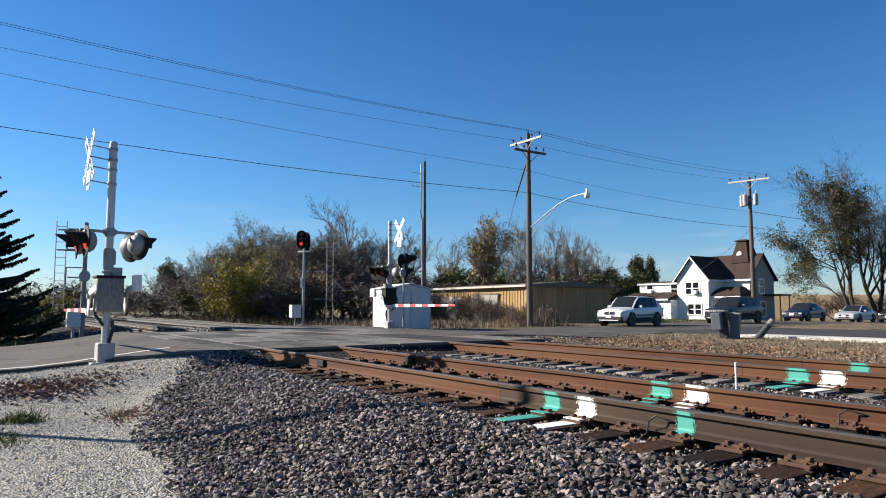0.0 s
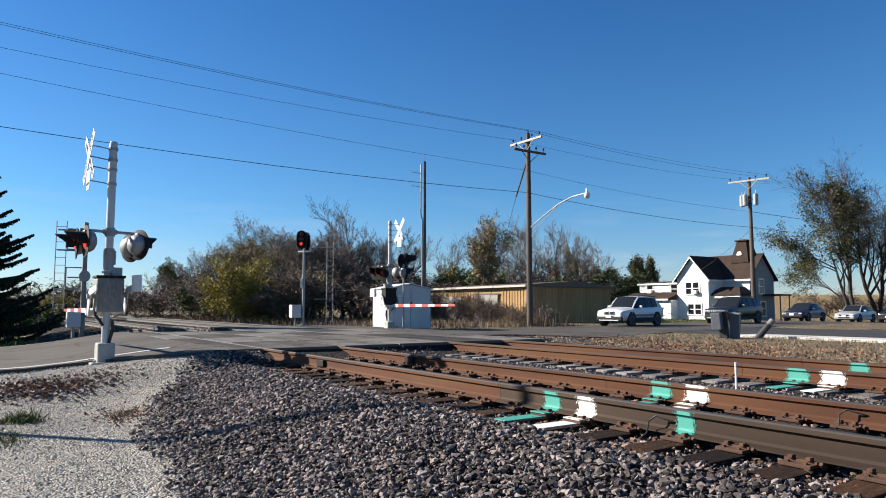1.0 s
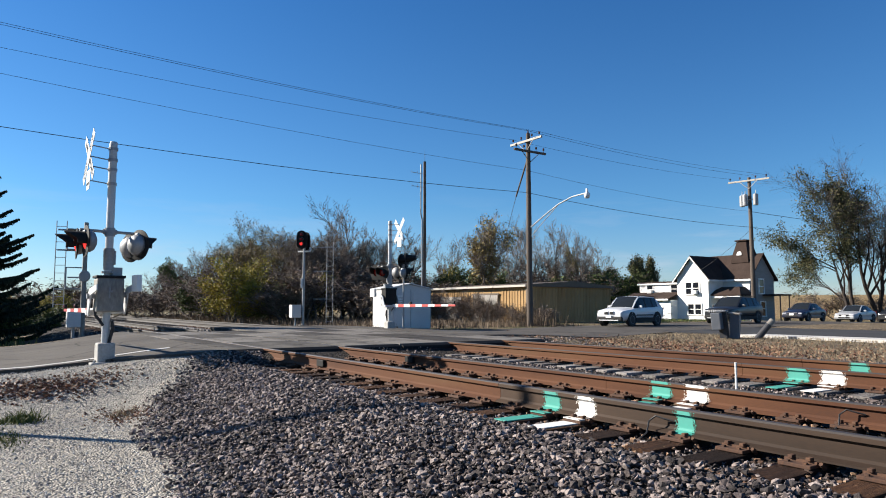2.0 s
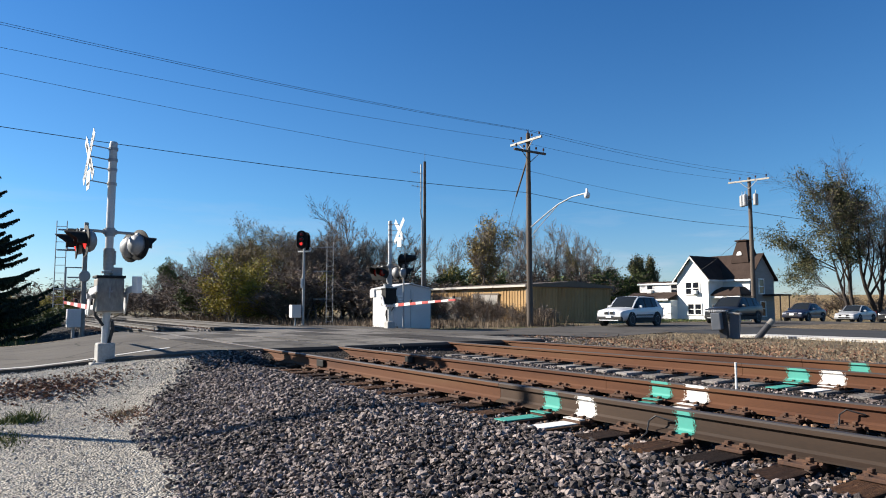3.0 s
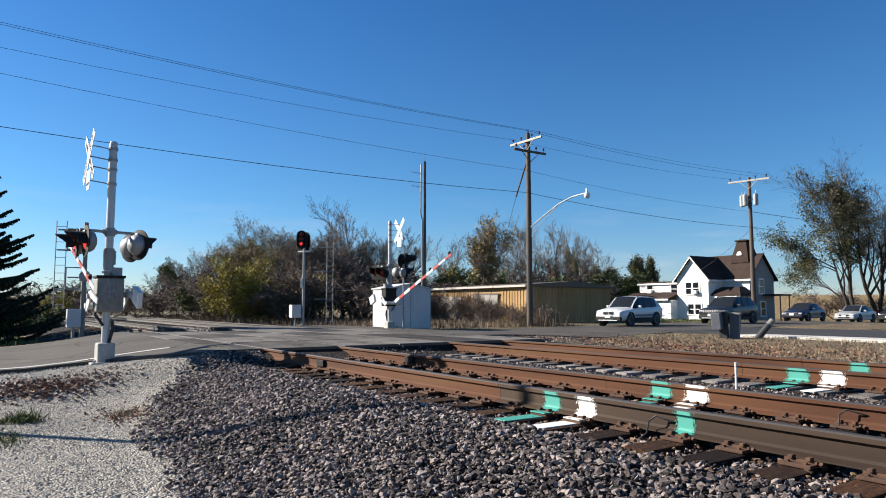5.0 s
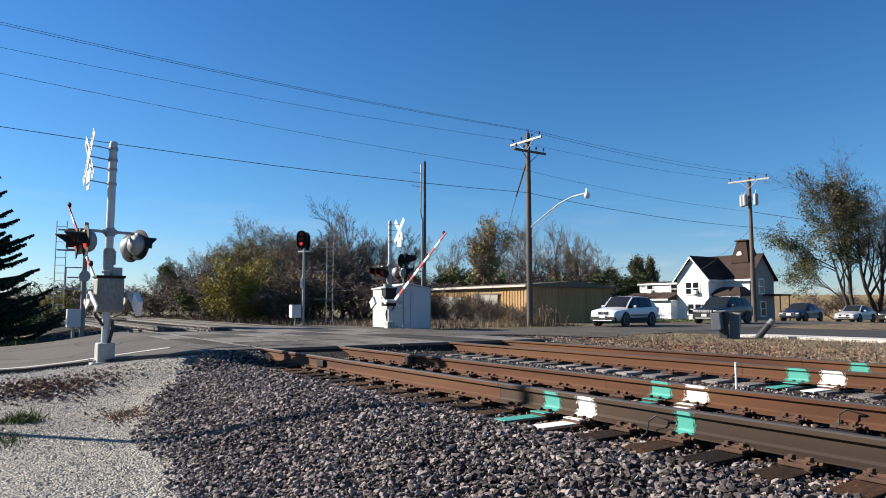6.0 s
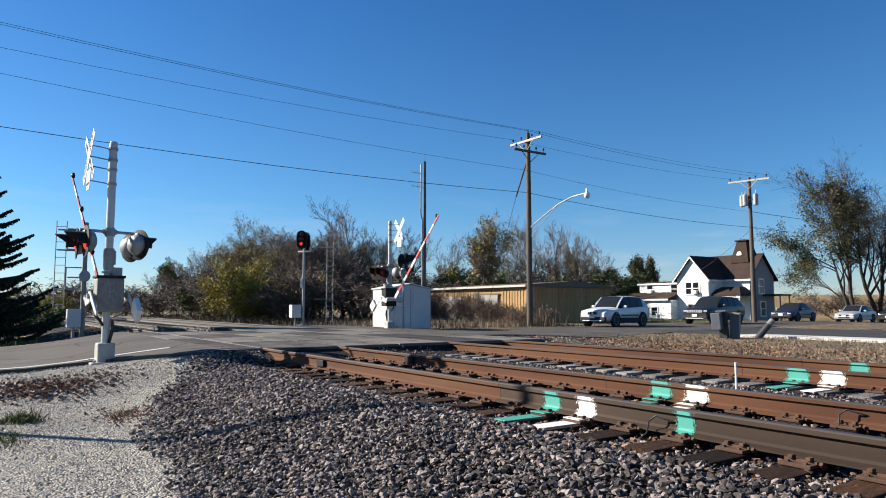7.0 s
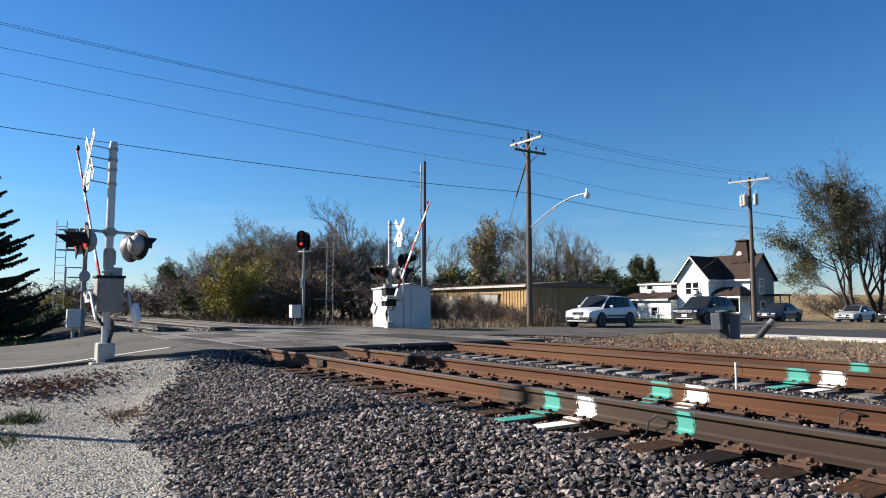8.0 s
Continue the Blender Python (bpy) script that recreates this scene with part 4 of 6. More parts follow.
for z, zb, r in ((7.7, 6.6, 0.018), (6.55, 5.9, 0.016)):
    wire("overhead_wire", sag((-27.7, 45.6, z), (-20.0, 72.0, zb + 0.6), 0.5), r, M["wire"], "thin dark overhead wire beside the trees", "wire")
wire("service_wire", sag((-27.7, 45.6, 6.4), (-43.5, 60.5, 4.1), 0.25), 0.012, M["wire"], "service wire from pole to house", "wire")


# ---- railway signals ----
def ladder(bm, m, h0, h1, w=0.3):
    for s in (-1, 1):
        rod(bm, m @ Vector((s * w / 2, 0, h0)), m @ Vector((s * w / 2, 0, h1)), 0.016, None, 5)
    z = h0 + 0.1
    while z < h1:
        rod(bm, m @ Vector((-w / 2, 0, z)), m @ Vector((w / 2, 0, z)), 0.011, None, 5)
        z += 0.27


def signal_head(parent, m, lit):
    bm = B()
    outline = [(0.26 * math.cos(a) , 0.26 * math.sin(a) + (0.22 if math.sin(a) > 0 else -0.22)) for a in [2 * math.pi * k / 24 for k in range(24)]]
    prism(bm, outline, "y", -0.01, 0.015)
    bm.transform(m)
    plate = part("backplate", bm, M["black"], parent)
    bm = B()
    box(bm, (0, 0.12, 0), (0.26, 0.22, 0.72), bevel=0.03)
    bm.transform(m)
    part("housing", bm, M["black"], plate)
    for k, z in enumerate((0.24, 0.0, -0.24)):
        bm = B()
        rod(bm, (0, -0.01, z + 0.03), (0, -0.26, z + 0.01), 0.11, 0.09, 14)
        bm.transform(m)
        part("hood", bm, M["black"], plate)
        bm = B()
        lathe(bm, [(0, 0.02), (0.06, 0.015), (0.075, 0.0)], Matrix.Translation((0, -0.262, z)) @ pose(0, 0, 0, 90, 0, 0), 12)
        bm.transform(m)
        part("lens", bm, M["lens_lit"] if (lit and k == 2) else M["lens_dark"], plate, smooth=True)


sig = empty("railway_signal", pose(-33.0, 13.5, -0.3), "galvanised railway signal mast with two black heads", "railway signal", "railway signals")
part("mast", rod(B(), (0, 0, 0), (0, 0, 4.7), 0.07, 0.06, 12), M["galv"], sig)
signal_head(sig, pose(0.12, -0.2, 4.55, 0, 0, 62), True)
signal_head(sig, pose(-0.1, 0.12, 4.5, 0, 0, 215), False)
part("head_bracket", path_rod(B(), [(-0.3, -0.2, 3.95), (0.3, 0.2, 3.95), (0.3, 0.2, 4.15)], 0.04, 8), M["white"], sig)
case = part("equipment_case", box(B(), (-0.2, -0.35, 0.85), (0.42, 0.5, 0.66), bevel=0.02), M["cabin_grey"], sig, "small grey equipment case")
part("leg", rod(B(), (-0.2, -0.35, 0), (-0.2, -0.35, 0.55), 0.05, None, 8), M["galv"], case)
part("foundation", box(B(), (0, 0, 0.06), (0.5, 0.5, 0.2), bevel=0.02), M["concrete"], sig)
part("marker", box(B(), (0.0, -0.1, 2.3), (0.02, 0.12, 0.5), bevel=0.01), M["white"], sig)
lad = empty("signal_ladder", pose(-33.5, 15.2, -0.3, 0, 0, 50), "thin steel ladder frame beside the signal", "ladder")
bm = B()
ladder(bm, pose(0, 0, 0), 0.2, 4.6, 0.35)
part("rails_and_rungs", bm, M["galv"], lad)
bm = B()
for z in (1.5, 3.0, 4.3):
    box(bm, (-0.4, 0, z), (1.0, 0.04, 0.04))
part("brace", bm, M["galv"], lad)

sig2 = empty("railway_signal", pose(-26.3, 2.7, -0.4), "dark railway signal mast with ladder and platforms", "railway signal", "railway signals")
part("mast", rod(B(), (0, 0, 0), (0, 0, 4.1), 0.085, 0.07, 12), M["mech_grey"], sig2)
bm = B()
ladder(bm, pose(-0.35, -0.72, 0, 0, 0, 62), 1.15, 4.15, 0.34)
part("ladder", bm, M["galv"], sig2)
for z in (3.82, 3.12, 1.78):
    bm = B()
    box(bm, (-0.2, -0.42, z), (0.06, 0.85, 0.05))
    box(bm, (-0.05, -0.4, z + 0.02), (0.3, 0.35, 0.03))
    part("platform", bm, M["galv"], sig2)
for z in (2.2, 3.5):
    bm = B()
    path_rod(bm, [(-0.1, 0, z + 0.32), (-0.15, -0.55, z + 0.32), (-0.15, -0.55, z - 0.42)], 0.028, 6)
    rod(bm, (-0.15, -0.5, z - 0.02), (-0.1, 0, z - 0.02), 0.025, None, 6)
    part("rail_guard", bm, M["galv"], sig2)
part("dial", lathe(B(), [(0, -0.04), (0.18, -0.04), (0.2, 0.0), (0.18, 0.04), (0, 0.04)], pose(0.1, 0.0, 2.22, 90, 0, 60), 18), M["galv"], sig2)
c2 = part("equipment_case", box(B(), (0.1, -0.28, 0.78), (0.4, 0.42, 0.62), bevel=0.02), M["cabin_grey"], sig2, "small grey equipment case")
part("leg", rod(B(), (0.1, -0.28, 0), (0.1, -0.28, 0.5), 0.05, None, 8), M["galv"], c2)

# slim pole on the near verge of the road: its long shadow crosses the gravel and the bank
slim = empty("slim_pole", pose(-12.6, -2.7, -0.6), "slim steel pole on the gravel verge beside the road", "pole")
part("shaft", rod(B(), (0, 0, -0.1), (0, 0, 6.0), 0.08, 0.06, 10), M["galv"], slim)
part("cap", rod(B(), (0, 0, 6.0), (0, 0, 6.06), 0.05, 0.03, 10), M["galv"], slim)


# ---- shed ----
shed = empty("shed", pose(-34.2, 29.8, -0.55), "tan ribbed sheet-metal shed with a low dark roof", "shed")
SL, SD, SH = 11.8, 8.1, 2.72
part("frame_wall", box(B(), (-SL / 2, SD / 2, SH / 2), (SL - 0.1, SD - 0.1, SH)), M["shed_wall"], shed)


def ribbed(w, h):
    """One sheet with three standing ribs."""
    bm = B()
    pts, n = [], 3
    for k in range(n):
        a = w * k / n
        pts += [(a, 0.0), (a + w / n * 0.55, 0.0), (a + w / n * 0.65, 0.035), (a + w / n * 0.9, 0.035)]
    pts.append((w - 0.004, 0.0))
    lo = [bm.verts.new((u, -v, 0)) for u, v in pts]
    hi = [bm.verts.new((u, -v, h)) for u, v in pts]
    for i in range(len(pts) - 1):
        bm.faces.new((lo[i], lo[i + 1], hi[i + 1], hi[i]))
    me = bpy.data.meshes.new("wall_sheet")
    bm.to_mesh(me)
    bm.free()
    me.materials.append(M["shed_wall"])
    return me


SHEET = ribbed(0.9, SH - 0.12)
for k in range(13):
    x = -SL + 0.05 + 0.9 * k
    if 3.0 < -x < 6.1 and -x < 5.8:
        continue
    share("wall_sheet", SHEET, pose(x, 0.03, 0.05), shed)
for k in range(9):
    share("wall_sheet", SHEET, pose(-0.03, 0.02 + 0.9 * k, 0.05, 0, 0, 90), shed)
bm = B()
prism(bm, [(-0.25, SH - 0.02), (SD + 0.25, SH - 0.02), (SD + 0.25, SH + 0.10), (SD * 0.5, SH + 0.42), (-0.25, SH + 0.10)], "x", -SL - 0.2, 0.2)
part("roof", bm, M["shed_trim"], shed)
part("fascia", box(B(), (-SL / 2, -0.29, SH + 0.03), (SL + 0.4, 0.04, 0.14)), M["arm_pale"], shed)
M["old_door"] = material("weathered_white_door", [(0.13, 0.12, 0.105), (0.25, 0.235, 0.215), (0.34, 0.325, 0.3)], 0.85, 0, 1.2, 14, 0.3, 0.01, 0.6)
d1 = part("sliding_door", box(B(), (-4.5, -0.03, 1.1), (2.9, 0.06, 2.2), bevel=0.01), M["old_door"], shed, "weathered pale sliding door")
part("door_rail", box(B(), (-4.5, -0.07, 2.26), (3.2, 0.06, 0.1)), M["shed_trim"], d1)
for x in (-5.95, -3.05):
    part("door_frame", box(B(), (x, -0.05, 1.12), (0.1, 0.06, 2.24)), M["shed_trim"], d1)
part("corner_trim", box(B(), (0.01, -0.01, SH / 2), (0.12, 0.12, SH)), M["shed_trim"], shed)
d2 = part("sliding_door", box(B(), (-9.2, -0.05, 1.05), (3.4, 0.06, 2.1), bevel=0.01), M["old_door"], shed, "weathered pale sliding door")

# ---- farmhouse ----
HZ = -0.78
house = empty("house", pose(0, 0, HZ), "white two-storey farmhouse with brown shingle roofs and a tower", "house")


def gable(bm, x0, x1, y0, y1, ze, zr, axis):
    if axis == "x":
        ym = (y0 + y1) / 2
        prism(bm, [(y0, 0), (y1, 0), (y1, ze), (ym, zr), (y0, ze)], "x", x0, x1)
    else:
        xm = (x0 + x1) / 2
        prism(bm, [(x0, 0), (x1, 0), (x1, ze), (xm, zr), (x0, ze)], "y", y0, y1)


def gable_roof(x0, x1, y0, y1, ze, zr, axis, over=0.32, t=0.12, parent=None):
    """Two slabs with eaves, and pale barge boards at the open ends."""
    if axis == "x":
        u0, u1, w0, w1 = y0, y1, x0, x1
    else:
        u0, u1, w0, w1 = x0, x1, y0, y1
    um = (u0 + u1) / 2
    k = (zr - ze) / (um - u0)
    for s in (-1, 1):
        e = u0 - over if s < 0 else u1 + over
        ez = ze - k * over
        bm = B()
        prism(bm, [(e, ez + 0.02), (um, zr + 0.02), (um, zr + 0.02 + t), (e, ez + 0.02 + t)], axis, w0 - over, w1 + over)
        slope = part("roof_slope", bm, M["shingle"], parent)
        bm = B()
        prism(bm, [(e - s * 0.0, ez - 0.10), (um, zr - 0.10), (um, zr + 0.06), (e, ez + 0.06)], axis, w0 - over - 0.035, w0 - over - 0.003)
        part("barge_board", bm, M["house_white"], slope, "white barge board")
        bm = B()
        box_c = (e + s * 0.02, ez + 0.04)
        a, b2 = w0 - over, w1 + over
        if axis == "x":
            box(bm, ((a + b2) / 2, box_c[0], box_c[1]), (b2 - a, 0.05, 0.18))
        else:
            box(bm, (box_c[0], (a + b2) / 2, box_c[1]), (0.05, b2 - a, 0.18))
        part("gutter", bm, M["house_white"], slope)


def window(parent, c, w, h, face, panes=1, ac=False):
    """A sash window on a wall that faces -y or +x."""
    m = Matrix.Translation(c) @ (pose(0, 0, 0, 0, 0, 90) if face == "x" else Matrix.Identity(4))
    bm = B()
    box(bm, (0, -0.02, h / 2 + 0.05), (w + 0.24, 0.07, 0.11), m)
    box(bm, (0, -0.03, -h / 2 - 0.05), (w + 0.28, 0.1, 0.1), m)
    for s in (-1, 1):
        box(bm, (s * (w / 2 + 0.06), -0.02, 0), (0.12, 0.07, h), m)
    if panes > 1:
        box(bm, (0, -0.02, 0), (0.16, 0.07, h), m)
    win = part("window", bm, M["house_white"], parent)
    pw = w / panes - (0.08 if panes > 1 else 0.0)
    for k in range(panes):
        x = (k - (panes - 1) / 2) * (w / panes)
        part("pane", box(B(), (x, -0.008, 0), (pw, 0.012, h), m), M["pane"], win)
        bm = B()
        box(bm, (x, -0.02, 0), (pw, 0.03, 0.06), m)
        part("sash_bar", bm, M["house_white"], win)
    if ac:
        part("air_conditioner", box(B(), (w * 0.25, -0.2, -h / 2 + 0.18), (0.55, 0.42, 0.36), m, bevel=0.03), M["white"], win)


bm = B()
gable(bm, -43.9, -37.5, 61.1, 65.3, 4.5, 6.75, "x")
part("main_wall", bm, M["house_white"], house)
gable_roof(-43.9, -37.5, 61.1, 65.3, 4.5, 6.75, "x", parent=house)
bm = B()
gable(bm, -43.9, -40.3, 58.6, 62.9, 4.5, 6.6, "y")
part("front_wing_wall", bm, M["house_white"], house)
gable_roof(-43.9, -40.3, 58.6, 62.9, 4.5, 6.6, "y", parent=house)
# siding courses proud of the lit walls
for z in np.arange(0.35, 4.45, 0.22):
    part("siding_board", box(B(), (-42.1, 58.592, z), (3.6, 0.012, 0.2)), M["house_white"], house)
# side wing to the west, two flat-roofed tiers
part("side_wing_wall", box(B(), (-46.6, 61.3, 2.05), (5.4, 4.0, 4.1)), M["house_white"], house)
part("side_wing_roof", box(B(), (-46.6, 61.3, 4.17), (5.8, 4.4, 0.16), bevel=0.02), M["shingle"], house)
part("side_wing_fascia", box(B(), (-46.6, 59.12, 4.02), (5.7, 0.06, 0.16)), M["house_white"], house)
part("lower_wing_wall", box(B(), (-46.9, 58.4, 1.15), (6.0, 1.9, 2.3)), M["house_white"], house)
bm = B()
prism(bm, [(57.1, 2.3), (59.3, 3.0), (59.3, 3.14), (57.1, 2.42)], "x", -50.1, -43.95)
part("lower_wing_roof", bm, M["shingle"], house)
part("lower_wing_fascia", box(B(), (-47.0, 57.09, 2.33), (6.1, 0.05, 0.16)), M["house_white"], house)
window(house, (-42.1, 58.58, 3.45), 1.5, 1.15, "y", 2, True)
window(house, (-41.9, 58.58, 1.35), 1.5, 1.0, "y", 2)
window(house, (-45.9, 57.44, 1.15), 0.75, 0.8, "y")
window(house, (-47.9, 59.29, 3.45), 0.75, 0.85, "y", 1, True)
window(house, (-44.8, 59.29, 3.45), 0.75, 0.85, "y")
window(house, (-37.465, 63.0, 3.6), 0.75, 1.35, "x")
window(house, (-37.465, 63.2, 1.4), 0.75, 1.35, "x")
door = part("door", box(B(), (-48.6, 57.43, 1.0), (0.85, 0.05, 1.95), bevel=0.01), M["pane"], house, "grey glazed storm door")
part("door_frame", box(B(), (-48.6, 57.46, 1.02), (1.05, 0.05, 2.08)), M["house_white"], door)
# porch with a hipped roof
bm = B()
x0, x1, y0, y1 = -40.9, -37.1, 58.9, 61.1
low = [bm.verts.new(p) for p in ((x0, y0, 2.65), (x1, y0, 2.65), (x1, y1, 2.65), (x0, y1, 2.65))]
lift = [bm.verts.new(p) for p in ((x0, y0, 2.78), (x1, y0, 2.78), (x1, y1, 2.78), (x0, y1, 2.78))]
top = [bm.verts.new(p) for p in ((x0 + 1.0, y0 + 1.3, 3.55), (x1 - 0.9, y0 + 1.3, 3.55), (x1 - 0.9, y1, 3.55), (x0 + 1.0, y1, 3.55))]
bm.faces.new(low[::-1])
for a, b2 in ((low, lift), (lift, top)):
    for i in range(4):
        bm.faces.new((a[i], a[(i + 1) % 4], b2[(i + 1) % 4], b2[i]))
bm.faces.new(top)
porch = part("porch_roof", bm, M["shingle"], house)
part("porch_beam", box(B(), ((x0 + x1) / 2, y0 + 0.12, 2.55), (x1 - x0 - 0.2, 0.12, 0.22)), M["house_white"], porch)
for x in (x0 + 0.2, (x0 + x1) / 2 + 0.3, x1 - 0.2):
    part("porch_post", rod(B(), (x, y0 + 0.12, 0.3), (x, y0 + 0.12, 2.5), 0.07, 0.06, 10), M["house_white"], porch)
part("porch_floor", box(B(), ((x0 + x1) / 2, (y0 + y1) / 2, 0.2), (x1 - x0, y1 - y0, 0.2)), M["old_door"], porch)
part("porch_rail", box(B(), (x1 - 0.75, y0 + 0.1, 0.75), (1.1, 0.05, 0.7)), M["house_white"], porch)
pd = part("door", box(B(), (-39.2, 61.07, 1.3), (0.9, 0.05, 2.0), bevel=0.01), M["pane"], house)
# east side porch
part("east_porch_roof", box(B(), (-36.6, 64.2, 2.75), (1.9, 2.0, 0.16), pose(0, 0, 0), bevel=0.02), M["shingle"], house)
for y in (63.4, 65.0):
    part("porch_post", rod(B(), (-35.8, y, 0.0), (-35.8, y, 2.7), 0.06, None, 8), M["shed_trim"], house)
# tower: flared shingle cap on the ridge
tw = B()
rings = [(0.95, 6.0), (0.85, 6.7), (0.62, 7.6), (0.5, 8.15), (0.66, 8.2), (0.66, 8.3), (0.3, 8.38)]
prev = None
for r, z in rings:
    ring = [tw.verts.new((-39.2 + sx * r, 63.2 + sy * r, z)) for sx, sy in ((-1, -1), (1, -1), (1, 1), (-1, 1))]
    if prev:
        for i in range(4):
            tw.faces.new((prev[i], prev[(i + 1) % 4], ring[(i + 1) % 4], ring[i]))
    prev = ring
tw.faces.new(prev)
tower = part("tower", tw, M["shingle"], house, "flared brown-shingled tower")
arch = B()
pts = [(0.26 * math.cos(a), 0.3 * math.sin(a)) for a in [math.pi * k / 10 for k in range(11)]] + [(-0.26, -0.1), (0.26, -0.1)]
prism(arch, [(u, v) for u, v in pts], "y", -0.02, 0.02)
arch.transform(Matrix.Translation((-39.25, 62.33, 6.85)) @ pose(0, 0, 0, -12, 0, 0))
part("arched_vent", arch, M["house_white"], tower)
# sheet over the white end wall, greyed to deepen the shade on that side
M["end_siding"] = material("shade_grey_siding", [(0.17, 0.16, 0.15), (0.26, 0.25, 0.235)], 0.75, 0, 0.8, 20, 0.1, 0.004, 0.5, (1, 1, 6))
bm = B()
prism(bm, [(61.12, 0.0), (65.28, 0.0), (65.28, 4.48), (63.2, 6.7), (61.12, 4.48)], "x", -37.496, -37.47)
part("end_wall_siding", bm, M["end_siding"], house, "siding sheet greyed for the shaded end")
part("foundation", box(B(), (-42.1, 58.57, 0.15), (3.64, 0.05, 0.34)), M["concrete"], house)

# garden furniture by the house wall
gt = empty("garden_table", pose(-41.5, 53.3, -0.52), "white plastic garden table on the lawn", "garden table")
part("tabletop", box(B(), (0, 0, 0.72), (1.5, 0.8, 0.05), bevel=0.015), M["white"], gt)
for x in (-0.65, 0.65):
    for y in (-0.3, 0.3):
        part("leg", rod(B(), (x, y, 0), (x * 0.95, y * 0.95, 0.7), 0.035, None, 8), M["white"], gt)

# ---- pedestals and a leaning post by the side road ----
M["pedestal"] = material("grey_plastic_pedestal", [(0.075, 0.085, 0.1), (0.12, 0.13, 0.15)], 0.55, 0, 2, 25, 0.1, 0.003)
M["pedestal_dark"] = material("dark_weathered_steel", [(0.02, 0.022, 0.025), (0.05, 0.05, 0.055)], 0.6, 0.2, 3, 25, 0.2, 0.003)


def pedestal(m, w, h, mat, label, cap):
    p = empty("utility_pedestal", m, label, "utility pedestal", "utility pedestals")
    bm = B()
    prism(bm, [(-w / 2, 0), (w / 2, 0), (w / 2 + 0.02, h), (-w / 2 - 0.02, h)], "y", -w / 2, w / 2)
    bmesh.ops.bevel(bm, geom=list(bm.edges), offset=0.02, segments=2, affect="EDGES")
    part("body", bm, mat, p)
    part("cap", box(B(), (0, 0, h + 0.02), (w + 0.1, w + 0.1, 0.06), bevel=0.02), cap, p)
    return p


p1 = pedestal(pose(-13.72, 20.78, -0.32, 2, -4, 20), 0.25, 0.92, M["pedestal_dark"], "dark steel cable pedestal with a grey side cabinet", M["pedestal"])
part("side_cabinet", box(B(), (-0.12, -0.3, 0.62), (0.3, 0.36, 0.56), bevel=0.02), M["pedestal"], p1)
pedestal(pose(-13.53, 21.05, -0.32, 0, 3, 20), 0.28, 0.84, M["pedestal"], "grey plastic cable pedestal with a pale cap", M["old_door"])
post = empty("leaning_post", pose(-13.35, 22.05, -0.36, 0, 0, 56), "leaning pale-topped pipe post in dry grass", "post")
bm = B()
rod(bm, (0, 0, 0), (0.44, 0, 0.50), 0.11, None, 14)
part("dark_base", bm, M["pedestal_dark"], post)
bm = B()
rod(bm, (0.43, 0, 0.488), (0.58, 0, 0.66), 0.106, None, 14)
part("pale_top", bm, M["mech_grey"], post)


# ---- cars ----
def panel(bm, pts, t=0.01):
    """A thin plate over four corners, standing t proud."""
    p = [Vector(v) for v in pts]
    n = (p[1] - p[0]).cross(p[2] - p[0]).normalized() * t
    a = [bm.verts.new(v - n * 0.4) for v in p]
    b = [bm.verts.new(v + n) for v in p]
    k = len(p)
    bm.faces.new(a[::-1])
    bm.faces.new(b)
    for i in range(k):
        bm.faces.new((a[i], a[(i + 1) % k], b[(i + 1) % k], b[i]))
    bmesh.ops.recalc_face_normals(bm, faces=bm.faces)


def car_paint(name, c, metal):
    m = material(name, [tuple(v * 0.92 for v in c), c], 0.35, metal, 1, 60, 0.0, 0.001, 0.5, coat=0.15)
    return m


M["paint_silver"] = car_paint("silver_car_paint", (0.56, 0.57, 0.58), 0.1)
M["paint_black"] = car_paint("black_car_paint", (0.012, 0.013, 0.016), 0.1)
M["paint_navy"] = car_paint("dark_blue_car_paint", (0.012, 0.016, 0.035), 0.2)
M["paint_grey"] = car_paint("light_grey_car_paint", (0.34, 0.35, 0.36), 0.2)
M["car_glass"] = glass("tinted_car_glass", (0.014, 0.017, 0.02), 0.06)
M["car_glass"].node_tree.nodes["Principled BSDF"].inputs["Specular IOR Level"].default_value = 0.18
M["lamp_glass"] = glass("headlamp_glass", (0.45, 0.46, 0.48), 0.1)
M["trim_black"] = material("black_plastic_trim", [(0.010, 0.010, 0.011), (0.02, 0.02, 0.02)], 0.7, 0, 4, 40, 0.1, 0.002, spec=0.25)
M["chrome"] = material("bright_trim", [(0.26, 0.26, 0.27), (0.36, 0.36, 0.37)], 0.4, 0.2, 4, 30, 0, 0.001)


